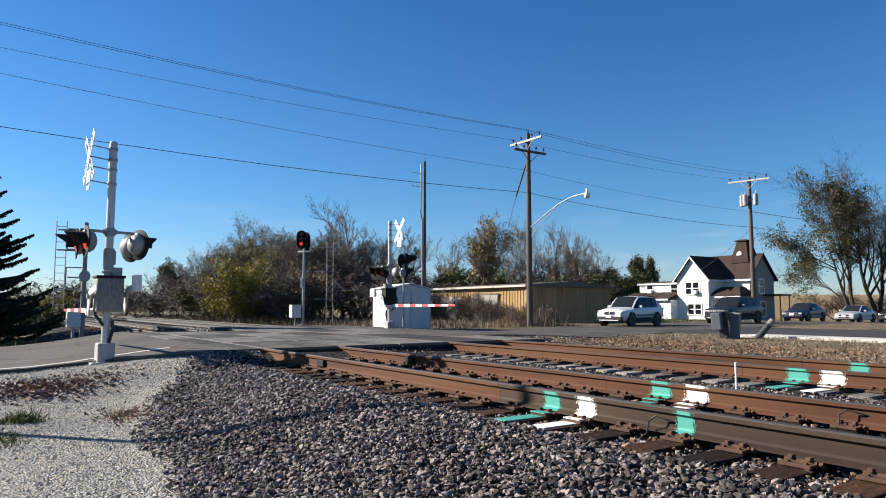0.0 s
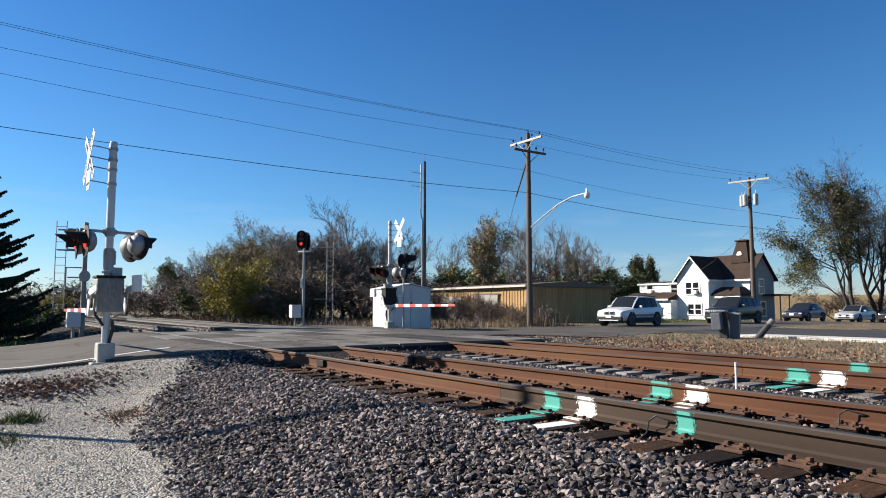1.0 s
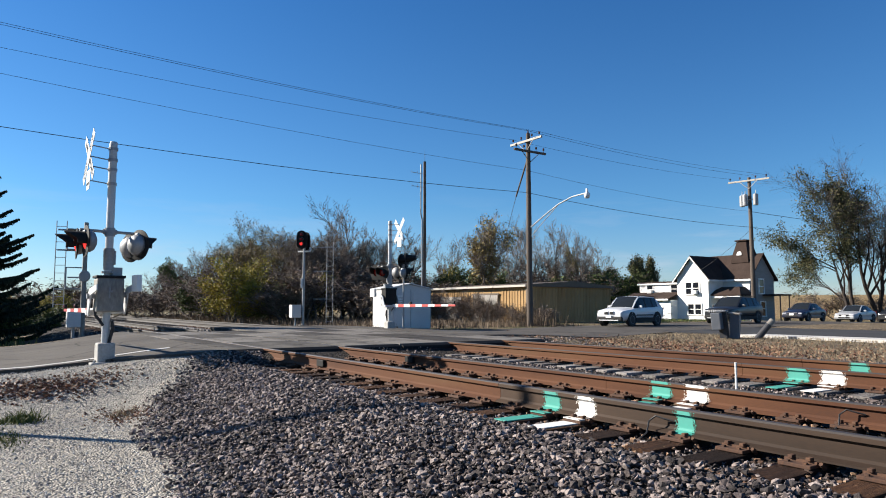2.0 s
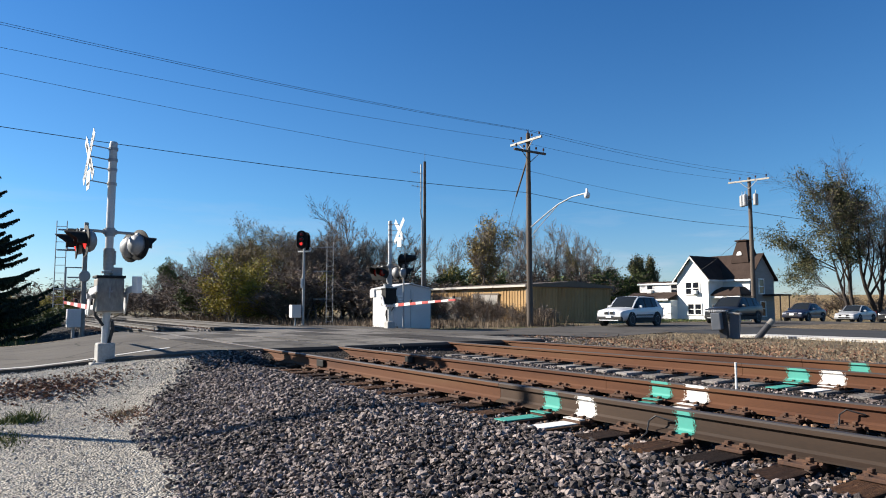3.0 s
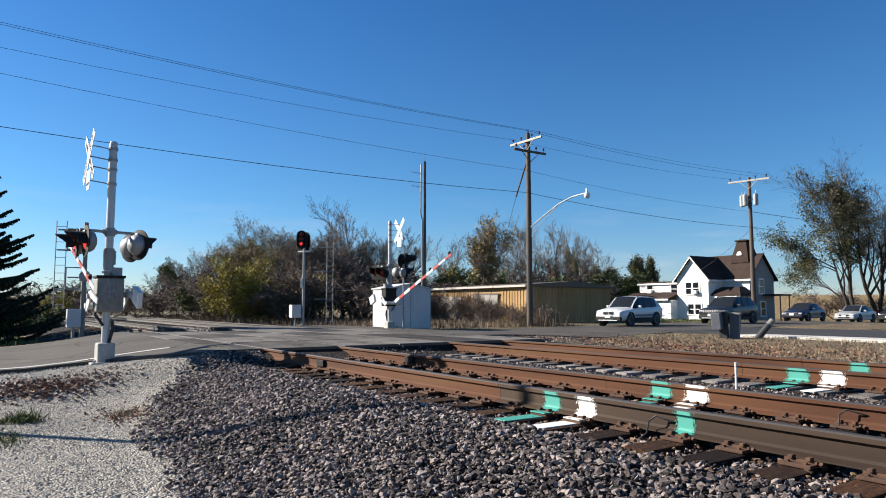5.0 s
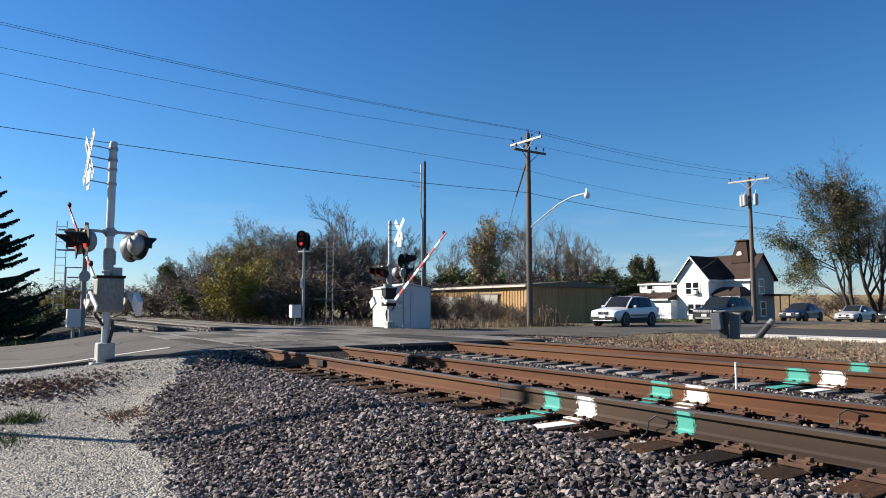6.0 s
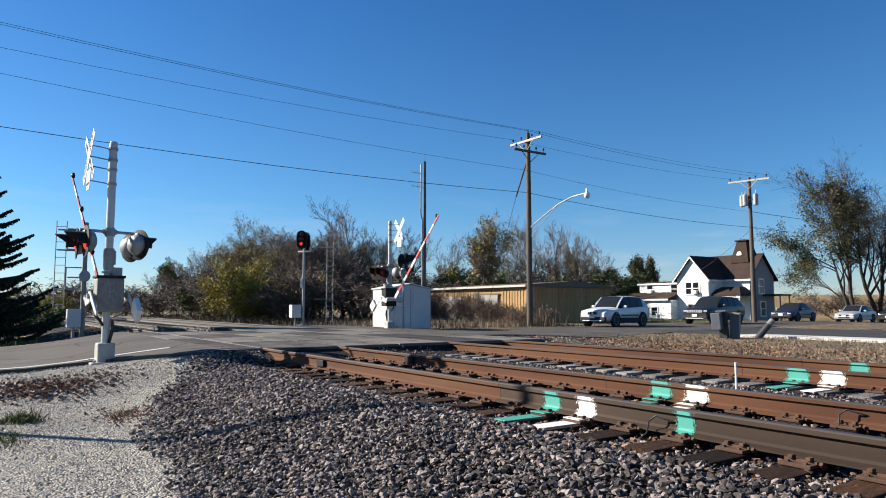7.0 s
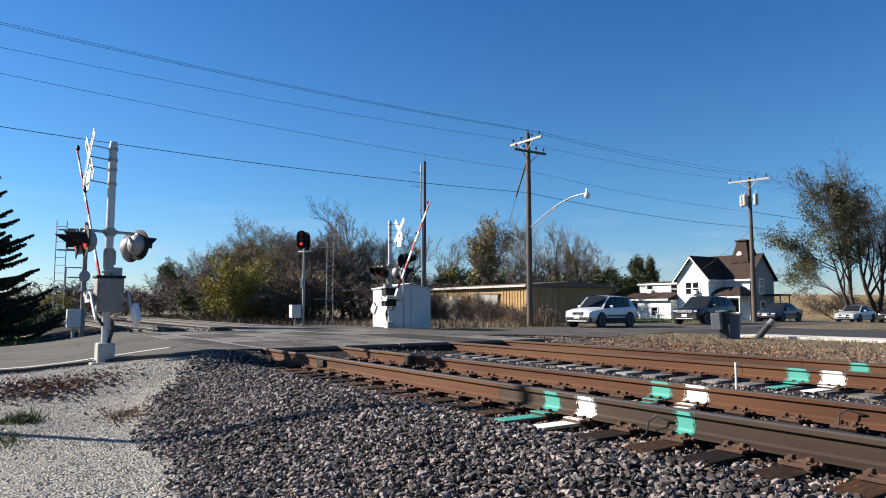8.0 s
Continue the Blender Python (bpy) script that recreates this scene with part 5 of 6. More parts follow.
def car(m, label, paint, L, W, H, belt, hood, r, base, kind, grille="bar", lower=None, roof_rails=False):
    """A car with its front to local -y."""
    c = empty("car", m, label, "car", "cars in the queue")
    w = W / 2
    f, b = -L / 2, L / 2
    wf, wr = f + base[0], f + base[0] + base[1]
    # shell stations: share of the length, bottom, belt, top, belt half-width, top half-width
    zb = 0.30 if kind == "suv" else 0.24
    wt = w * 0.74
    if kind == "suv":
        cowl, r0, r1, tail = 0.27, 0.43, 0.84, 0.965
        st = [(0.0, zb + 0.14, hood - 0.28, hood - 0.24, w * 0.74, w * 0.60), (0.012, zb + 0.06, hood - 0.18, hood - 0.13, w * 0.83, w * 0.68),
              (0.04, zb, hood - 0.12, hood - 0.06, w * 0.91, w * 0.74), (0.10, zb, hood - 0.09, hood - 0.015, w * 0.965, w * 0.78),
              (0.19, zb, hood - 0.06, hood + 0.03, w * 0.975, w * 0.79), (cowl, zb, belt - 0.04, belt + 0.025, w * 0.965, w * 0.82),
              (0.35, zb, belt - 0.015, (belt + H) / 2 + 0.05, w * 0.96, w * 0.775), (r0, zb, belt, H - 0.015, w * 0.955, wt), (0.53, zb, belt + 0.012, H + 0.008, w * 0.955, wt),
              (0.555, zb, belt + 0.015, H + 0.008, w * 0.955, wt), (0.70, zb, belt + 0.035, H, w * 0.95, wt), (0.725, zb, belt + 0.04, H - 0.004, w * 0.95, wt),
              (r1, zb, belt + 0.075, H - 0.035, w * 0.935, wt * 0.97), (0.93, zb + 0.03, belt + 0.07, (belt + H) / 2 + 0.09, w * 0.92, wt * 0.98), (tail, zb + 0.06, belt + 0.03, belt + 0.07, w * 0.90, wt * 1.02),
              (0.985, zb + 0.08, belt - 0.05, belt - 0.01, w * 0.88, w * 0.76), (1.0, zb + 0.14, belt - 0.22, belt - 0.19, w * 0.83, w * 0.72)]
        glazed = {5, 6, 7, 9, 11}
        posts = {8, 10}
    else:
        cowl, r0, r1, tail = 0.29, 0.45, 0.66, 0.83
        st = [(0.0, zb + 0.14, hood - 0.30, hood - 0.26, w * 0.70, w * 0.56), (0.015, zb + 0.06, hood - 0.22, hood - 0.17, w * 0.82, w * 0.66),
              (0.05, zb, hood - 0.15, hood - 0.09, w * 0.91, w * 0.73), (0.11, zb, hood - 0.11, hood - 0.04, w * 0.965, w * 0.77),
              (0.20, zb, hood - 0.07, hood + 0.01, w * 0.975, w * 0.78), (cowl, zb, belt - 0.045, belt + 0.02, w * 0.965, w * 0.81),
              (0.37, zb, belt - 0.02, (belt + H) / 2 + 0.05, w * 0.955, w * 0.75), (r0, zb, belt - 0.005, H - 0.015, w * 0.95, wt * 0.95), (0.535, zb, belt + 0.01, H + 0.005, w * 0.95, wt * 0.95),
              (0.56, zb, belt + 0.015, H + 0.002, w * 0.95, wt * 0.95), (r1, zb, belt + 0.03, H - 0.03, w * 0.94, wt * 0.95), (0.75, zb, belt + 0.03, (belt + H) / 2 + 0.06, w * 0.93, wt),
              (tail, zb, belt + 0.02, belt + 0.085, w * 0.92, wt * 1.04), (0.92, zb + 0.03, belt - 0.01, belt + 0.06, w * 0.90, w * 0.76),
              (0.975, zb + 0.06, belt - 0.05, belt + 0.03, w * 0.86, w * 0.72), (1.0, zb + 0.14, belt - 0.2, belt - 0.17, w * 0.80, w * 0.68)]
        glazed = {5, 6, 7, 9, 10}
        posts = {8}
    gh = [(f + L * cowl, belt), (f + L * r0, H), (f + L * r1, H - 0.03), (f + L * tail, belt + 0.04)]

    def half_ring(q):
        u, z0, z1, z2, w1, w2 = q
        y, h = f + L * u, z1 - z0
        return [(w1 * 0.84, y, z0), (w1 * 0.99, y, z0 + h * 0.16), (w1 * 1.035, y, z0 + h * 0.45), (w1 * 1.035, y, z0 + h * 0.72), (w1 * 1.01, y, z0 + h * 0.92), (w1 * 0.985, y, z1),
                (w2, y, z2 - 0.045), (w2 * 0.90, y, z2 - 0.008), (w2 * 0.5, y, z2 + 0.018), (0.0, y, z2 + 0.024)]

    halves = [half_ring(q) for q in st]

    def skin(name, cells, mat, label=""):
        """Faces of the shell: cells are (station, strip, side)."""
        bm, at = B(), {}

        def vert(i, k, s):
            key = (i, k, s if k < 9 else 1)
            if key not in at:
                x, y, z = halves[i][k]
                at[key] = bm.verts.new((x * s, y, z))
            return at[key]
        for i, k, s in cells:
            q = [vert(i, k, s), vert(i + 1, k, s), vert(i + 1, k + 1, s), vert(i, k + 1, s)]
            bm.faces.new(q if s < 0 else q[::-1])
        bmesh.ops.recalc_face_normals(bm, faces=bm.faces)
        return part(name, bm, mat, c, label, smooth=True)

    n_st = len(st)
    ic, i0 = 5, 7
    i1 = next(i for i in range(n_st) if abs(st[i][0] - r1) < 1e-6)
    it = next(i for i in range(n_st) if abs(st[i][0] - tail) < 1e-6)
    screen = [(i, k, s) for i in range(ic, i0) for k in (7, 8) for s in (-1, 1)]
    rear_glass = [(i, k, s) for i in range(i1, it) for k in (7, 8) for s in (-1, 1)]
    side_glass = [(i, 5, s) for i in glazed for s in (-1, 1)]
    pillars = [(i, 5, s) for i in posts for s in (-1, 1)]
    taken = set(screen) | set(rear_glass) | set(side_glass) | set(pillars)
    every = [(i, k, s) for i in range(n_st - 1) for k in range(9) for s in (-1, 1)]
    skin("body", [q for q in every if q not in taken and q[1] < 5], paint)
    skin("roof_and_bonnet", [q for q in every if q not in taken and q[1] >= 5], paint)
    skin("windscreen", screen, M["car_glass"])
    skin("rear_window", rear_glass, M["car_glass"])
    for i in sorted(glazed):
        for s in (-1, 1):
            skin("side_window", [(i, 5, s)], M["car_glass"])
    skin("door_pillars", pillars, M["trim_black"])
    for i, name in ((0, "nose_panel"), (n_st - 1, "tail_panel")):
        bm = B()
        ring = halves[i] + [(-x, y, z) for x, y, z in halves[i][-2::-1]]
        bm.faces.new([bm.verts.new(p) for p in ring])
        part(name, bm, paint, c)
    bm = B()
    bottom = [h[0] for h in halves] + [(-h[0][0], h[0][1], h[0][2]) for h in halves[::-1]]
    bm.faces.new([bm.verts.new(p) for p in bottom])
    part("underbody", bm, M["trim_black"], c)
    for s in (-1, 1):
        bm = B()
        path_rod(bm, [(s * halves[i][6][0], halves[i][6][1], halves[i][6][2] + 0.012) for i in range(ic, i0 + 1)], 0.028, 6)
        part("windscreen_pillar", bm, paint, c)
    ymid = f + L * (0.54 if kind == "suv" else 0.545)
    for s in (-1, 1):
        for y in (ymid + 0.02 - 0.25, wr - 0.15):
            part("door_handle", box(B(), (s * (w + 0.005), y, belt - 0.16), (0.03, 0.2, 0.035), bevel=0.01), paint, c)
        bm = B()
        box(bm, (s * (w + 0.08), gh[0][0] + 0.42, belt + 0.06), (0.2, 0.12, 0.15), bevel=0.04)
        part("mirror", bm, paint, c)
        part("sill", box(B(), (s * (w - 0.03), (wf + wr) / 2, 0.36), (0.1, base[1] - 0.78, 0.24), bevel=0.03), lower or paint, c)
        part("side_moulding", box(B(), (s * (w - 0.004), (wf + wr) / 2, 0.62), (0.03, base[1] - 0.9, 0.06), bevel=0.01), lower or paint, c)
        if roof_rails:
            bm = B()
            path_rod(bm, [(s * (wt - 0.06), gh[1][0] + 0.1, H - 0.01), (s * (wt - 0.06), gh[1][0] + 0.25, H + 0.04), (s * (wt - 0.06), gh[2][0] - 0.1, H + 0.03), (s * (wt - 0.06), gh[2][0], H - 0.02)], 0.02, 6)
            part("roof_rail", bm, M["trim_black"], c)
        # headlamp wraps the corner
        bm = B()
        box(bm, (s * w * 0.66, f + 0.12, hood - 0.24), (w * 0.34, 0.22, 0.11), pose(0, 0, 0, 0, 0, 0) @ Matrix.Translation((0, 0, 0)), bevel=0.05)
        part("headlamp", bm, M["lamp_glass"], c, "clear headlamp")
        part("tail_lamp", box(B(), (s * w * 0.76, b - 0.06, belt - 0.12), (0.24, 0.14, 0.26), bevel=0.03), M["lens_dark"], c)
        part("fog_lamp", lathe(B(), [(0, 0.03), (0.05, 0.02), (0.06, 0)], pose(s * w * 0.66, f + 0.04, 0.42, 90, 0, 0), 12), M["lamp_glass"], c)
    # nose
    bm = B()
    box(bm, (0, f + 0.05, 0.42), (w * 1.72, 0.2, 0.24), bevel=0.06)
    bump = part("bumper", bm, lower or paint, c)
    part("air_intake", box(B(), (0, f - 0.045, 0.42), (w * 1.0, 0.04, 0.12), bevel=0.01), M["trim_black"], bump)
    if lower:
        part("bumper_strip", box(B(), (0, f - 0.05, 0.335), (w * 1.3, 0.04, 0.05), bevel=0.01), paint, bump)
    part("number_plate", box(B(), (0, f - 0.07, 0.55), (0.34, 0.02, 0.16), bevel=0.004), M["white"], bump)
    if grille == "kidney":
        for s in (-1, 1):
            g = part("grille", box(B(), (s * 0.17, f + 0.0, hood - 0.24), (0.27, 0.1, 0.18), bevel=0.035), M["chrome"], c)
            part("grille_insert", box(B(), (s * 0.17, f - 0.045, hood - 0.24), (0.21, 0.03, 0.12), bevel=0.02), M["trim_black"], g)
    elif grille == "slots":
        g = part("grille", box(B(), (0, f + 0.03, hood - 0.25), (w * 1.1, 0.1, 0.2), bevel=0.02), M["trim_black"], c)
        for k in range(7):
            part("grille_slot", box(B(), ((k - 3) * w * 0.155, f - 0.03, hood - 0.25), (w * 0.11, 0.04, 0.16), bevel=0.012), M["chrome"], g)
        part("chrome_strip", box(B(), (0, f - 0.06, 0.36), (w * 1.2, 0.05, 0.06), bevel=0.015), M["chrome"], bump)
    else:
        g = part("grille", box(B(), (0, f + 0.03, hood - 0.27), (w * 0.85, 0.1, 0.13), bevel=0.02), M["trim_black"], c)
        part("grille_bar", box(B(), (0, f - 0.03, hood - 0.2), (w * 0.88, 0.04, 0.03), bevel=0.01), M["chrome"], g)
    # wheels
    wheels = []
    for y in (wf, wr):
        for s in (-1, 1):
            bm = B()
            rod(bm, (s * (w - 0.10), y, r + 0.02), (s * (w + 0.008), y, r + 0.02), r + 0.07, None, 24)
            part("wheel_arch", bm, M["trim_black"], c)
            wh = new("wheel")
            wh.empty_display_size = 0.1
            wh.parent = c
            wh.matrix_basis = pose(s * (w - 0.08), y, r)
            spin = pose(0, 0, 0, 0, 90 * s, 0)
            bm = B()
            lathe(bm, [(r * 0.62, -0.10), (r * 0.9, -0.115), (r, -0.08), (r, 0.08), (r * 0.9, 0.115), (r * 0.62, 0.10)], spin, 24)
            part("tyre", bm, M["rubber"], wh)
            bm = B()
            lathe(bm, [(0.0, 0.085), (0.05, 0.085), (0.06, 0.06), (r * 0.2, 0.06), (r * 0.2, 0.045)], spin, 16)
            for k in range(5):
                a = 2 * math.pi * k / 5
                box(bm, (r * 0.36, 0, 0.07), (r * 0.52, r * 0.17, 0.035), spin @ pose(0, 0, 0, 0, 0, math.degrees(a)))
            lathe(bm, [(r * 0.60, 0.05), (r * 0.61, 0.105), (r * 0.66, 0.10), (r * 0.66, 0.05)], spin, 24)
            part("rim", bm, M["chrome"], wh)
            part("brake_disc", rod(B(), spin @ Vector((0, 0, 0.02)), spin @ Vector((0, 0, 0.04)), r * 0.6, None, 16), M["trim_black"], wh)
            wheels.append((wh, s * (w - 0.08), y, r))
    return c, wheels


SUV_AT, JEEP_AT, SEDAN_AT = (-26.3, 30.8), (-26.9, 41.9), (-28.5, 53.9)
suv, suv_wheels = car(pose(*SUV_AT, road_z(30.8) + 0.004), "silver compact off-road car with black lower trim", M["paint_silver"], 4.57, 1.85, 1.66, 1.02, 0.98, 0.36,
                      (0.86, 2.79), "suv", "kidney", M["trim_black"], True)
jeep, jeep_wheels = car(pose(*JEEP_AT, road_z(41.9) + 0.004), "black off-road estate car with slotted chrome grille", M["paint_black"], 4.82, 1.94, 1.74, 1.1, 1.05, 0.38,
                        (0.9, 2.91), "suv", "slots", M["trim_black"], True)
sedan, sedan_wheels = car(pose(*SEDAN_AT, road_z(53.9) + 0.004), "dark blue saloon car waiting in the queue", M["paint_navy"], 4.5, 1.76, 1.42, 0.9, 0.86, 0.32, (0.9, 2.65), "sedan")
car(pose(-28.3, 61.8, road_z(61.8) + 0.004, 0, 0, 3), "light grey saloon car standing in the queue", M["paint_grey"], 4.6, 1.78, 1.45, 0.92, 0.88, 0.32, (0.92, 2.68), "sedan")
car(pose(-28.6, 70.5, road_z(70.5) + 0.004, 0, 0, 2), "dark estate car at the end of the queue", M["paint_black"], 4.6, 1.85, 1.68, 1.02, 0.98, 0.36, (0.88, 2.7), "suv", "bar", M["trim_black"])

# ---- brick house far down the road ----
brick = empty("brick_house", pose(-41.0, 116.0, -0.2), "small red brick house beyond the trees", "house")
bm = B()
prism(bm, [(0, 0), (12, 0), (12, 3.0), (0, 3.0)], "x", 0, 14)
M["brick_red"] = material("red_brick", [(0.14, 0.05, 0.035), (0.22, 0.085, 0.055)], 0.9, 0, 2, 20, 0.3, 0.01)
part("wall", bm, M["brick_red"], brick)
bm = B()
prism(bm, [(-0.4, 3.0), (12.4, 3.0), (6, 5.2)], "x", -0.4, 14.4)
part("roof", bm, M["shingle"], brick)
for x in (2.5, 7, 11):
    part("window", box(B(), (x, -0.03, 1.6), (1.4, 0.06, 1.2)), M["pane"], brick)


# ---- trees and shrubs ----
class Wood:
    """Collects tapered limbs, twigs and leaves of one tree."""

    def __init__(self, seed):
        self.rng = np.random.default_rng(seed)
        self.thick, self.thin, self.tips, self.fine = [], [], [], []

    def limb(self, p, d, length, r, level, spec):
        """A limb that wanders and forks; spec: children per level, lengths, spread and lift."""
        rng = self.rng
        n = 5 if level == 0 else 4 if level == 1 else 3 if level == 2 else 2
        pts = [p]
        dirs = [d]
        for i in range(n):
            d = d + rng.normal(0, spec["wander"], 3) + np.array([0, 0, spec["lift"] * (0.6 if level else 0.2)])
            d = d / np.linalg.norm(d)
            p = p + d * length / n
            pts.append(p)
            dirs.append(d)
        rad = [r * (1 - 0.72 * i / n) for i in range(n + 1)]
        (self.thick if level < 2 else self.thin).append((pts, rad, 6 if level == 0 else 5 if level == 1 else 3))
        if level >= len(spec["kids"]):
            # the finest wood: flat slivers in place of round twigs
            self.thin.pop()
            self.fine.append((pts[0], pts[-1], max(r, 0.013)))
            for _ in range(4):
                q = pts[0] + (pts[-1] - pts[0]) * rng.uniform(0.25, 1.0)
                nd = dirs[-1] + rng.normal(0, 0.5, 3)
                self.fine.append((q, q + nd / np.linalg.norm(nd) * length * rng.uniform(0.35, 0.75), 0.010))
            self.tips.append((pts[-1], dirs[-1], level))
            self.tips.append((pts[len(pts) // 2], dirs[-1], level))
            return
        for k in range(spec["kids"][level]):
            t = spec["from"][level] + (1 - spec["from"][level]) * (k + rng.random()) / spec["kids"][level]
            i = min(n - 1, int(t * n))
            q = pts[i] + (pts[i + 1] - pts[i]) * (t * n - i)
            axis = dirs[i]
            side = np.cross(axis, rng.normal(size=3))
            side /= np.linalg.norm(side) + 1e-9
            a = math.radians(rng.uniform(*spec["angle"]))
            nd = axis * math.cos(a) + side * math.sin(a)
            nd[2] += spec["lift"] * 0.5
            nd /= np.linalg.norm(nd)
            self.limb(q, nd, length * spec["ratio"] * rng.uniform(0.65, 1.15), max(0.014, rad[i] * 0.58), level + 1, spec)

    @staticmethod
    def tubes(limbs):
        verts, faces = [], []
        for pts, rad, seg in limbs:
            base = len(verts)
            for i, (p, r) in enumerate(zip(pts, rad)):
                d = pts[min(i + 1, len(pts) - 1)] - pts[max(i - 1, 0)]
                d = d / (np.linalg.norm(d) + 1e-9)
                u = np.cross(d, (0.31, 0.87, 0.38))
                u /= np.linalg.norm(u) + 1e-9
                v = np.cross(d, u)
                for k in range(seg):
                    a = 2 * math.pi * k / seg
                    verts.append(tuple(p + r * (math.cos(a) * u + math.sin(a) * v)))
            for i in range(len(pts) - 1):
                for k in range(seg):
                    q = base + i * seg
                    faces.append((q + k, q + (k + 1) % seg, q + seg + (k + 1) % seg, q + seg + k))
        return verts, faces

    def slivers(self):
        verts, faces = [], []
        for p, q, r in self.fine:
            s = np.cross(q - p, self.rng.normal(size=3))
            s *= r / (np.linalg.norm(s) + 1e-9)
            b = len(verts)
            verts += [tuple(p - s), tuple(p + s), tuple(q)]
            faces.append((b, b + 1, b + 2))
        return verts, faces

    def leaves(self, per_tip, size, reach, keep=None):
        verts, faces = [], []
        rng = self.rng
        for p, d, lev in self.tips:
            if keep is not None and not keep(p, rng):
                continue
            for _ in range(per_tip):
                c = p + rng.normal(0, reach, 3)
                s = rng.uniform(*size)
                u = rng.normal(size=3)
                u /= np.linalg.norm(u)
                v = np.cross(u, rng.normal(size=3))
                v /= np.linalg.norm(v) + 1e-9
                b = len(verts)
                verts += [tuple(c - u * s), tuple(c + v * s * 0.45), tuple(c + u * s), tuple(c - v * s * 0.45)]
                faces.append((b, b + 1, b + 2, b + 3))
        return verts, faces


BARE = dict(kids=(8, 7, 6, 5), ratio=0.55, angle=(20, 44), wander=0.08, lift=0.20)
BARE["from"] = (0.28, 0.25, 0.2, 0.2)
SHRUB = dict(kids=(6, 6, 5), ratio=0.55, angle=(18, 46), wander=0.11, lift=0.18)
SHRUB["from"] = (0.12, 0.15, 0.15)
BIG = dict(kids=(6, 6, 6, 5), ratio=0.62, angle=(18, 44), wander=0.10, lift=0.11)
BIG["from"] = (0.22, 0.28, 0.25, 0.2)


def make_tree(seed, spec, stems, h, label, category="tree", leaf=None, per_tip=0, size=(0.06, 0.11), reach=0.16, keep=None, lean=0.25, r=0.16, group="hedgerow trees", base=0.3, bark="bark", twig="twig"):
    w = Wood(seed)
    for k in range(stems):
        a = w.rng.uniform(0, 6.28)
        t = w.rng.uniform(0.0, lean) if stems > 1 else w.rng.uniform(0, 0.08)
        d = np.array([math.cos(a) * t, math.sin(a) * t, 1.0])
        p = np.array([math.cos(a), math.sin(a), 0]) * (w.rng.uniform(0.1, base) if stems > 1 else 0)
        w.limb(p, d / np.linalg.norm(d), h * w.rng.uniform(0.6, 0.78), r * (0.6 if stems > 1 else 1.0), 0, spec)
    t = empty("tree" if category == "tree" else "shrub", pose(0, 0, 0), label, category, group)
    raw("trunk", *Wood.tubes(w.thick), M[bark], t, smooth=True)
    raw("crown", *Wood.tubes(w.thin), M[twig], t)["kind"] = "stuff"
    raw("fine_wood", *w.slivers(), M[twig], t)["kind"] = "stuff"
    if leaf:
        raw("foliage", *w.leaves(per_tip, size, reach, keep), leaf, t)["kind"] = "stuff"
    top = float(np.percentile(np.array([v.co.z for c in t.children for v in c.data.vertices]), 99.0))
    return t, top


kinds = {
    "bare_a": make_tree(11, BARE, 2, 8, "bare grey-brown multi-stemmed tree in the hedgerow", lean=0.5, base=0.6),
    "bare_b": make_tree(12, BARE, 2, 8, "bare twiggy tree with a rounded crown", lean=0.35, base=0.5),
    "bare_c": make_tree(13, BARE, 1, 8, "bare spreading tree with dark limbs", r=0.27),
    "olive": make_tree(14, BARE, 2, 8, "dense tree with thinning olive-brown leaves", leaf=M["leaf_olive"], per_tip=2, size=(0.05, 0.09), reach=0.2, lean=0.5, base=0.6),
    "tan": make_tree(21, BARE, 2, 8, "tree with a few dry brown leaves", leaf=M["leaf_brown"], per_tip=1, size=(0.03, 0.06), reach=0.2, lean=0.55, base=0.6),
    "autumn": make_tree(15, BARE, 2, 8, "half-bare tree with yellow-brown leaf clusters", leaf=M["leaf_tan"], per_tip=1, size=(0.09, 0.15), reach=0.18,
                        keep=lambda p, g: p[2] > 3.0 and noise.noise((p[0] * 0.6, p[1] * 0.6, p[2] * 0.6)) > -0.12, lean=0.3),
    "green": make_tree(16, BARE, 2, 8, "dense dark green tree near the house", leaf=M["leaf_dark"], per_tip=4, size=(0.09, 0.16), reach=0.22, lean=0.35),
    "yellow": make_tree(17, SHRUB, 5, 4, "yellow-green leafy shrub at the hedge foot", "shrub", M["leaf_yellow"], 7, (0.06, 0.11), 0.16, lean=0.7, r=0.07, base=0.5),
    "bush": make_tree(18, SHRUB, 6, 3, "low green-leaved tangled hedge bush", "shrub", M["leaf_green"], 6, (0.06, 0.11), 0.16, lean=0.9, r=0.06, base=0.7),
    "scrub": make_tree(19, SHRUB, 8, 3, "brown leafless low scrub bush", "shrub", M["leaf_brown"], 1, (0.03, 0.055), 0.2, lean=0.9, r=0.05, base=0.9),
}
used = set()
turner = random.Random(5)


def plant(kind, k, d, h, wide=1.0, dz=0.0):
    """Set a tree of that kind and height d metres out, on the bearing with tangent k."""
    src, top = kinds[kind]
    x, y = d * (k * 0.559 - 0.829), d * (k * 0.829 + 0.559)
    s = h * (1.1 if k < -0.08 and d < 80 else 1.0) / top
    m = Matrix.Translation((x, y, land_z(x, y) - 0.05 + dz)) @ pose(0, 0, 0, 0, 0, turner.uniform(0, 360)) @ Matrix.Diagonal((s * wide, s * wide, s, 1))
    if kind in used:
        return copy_thing(src, m)
    used.add(kind)
    src.matrix_basis = m
    return src


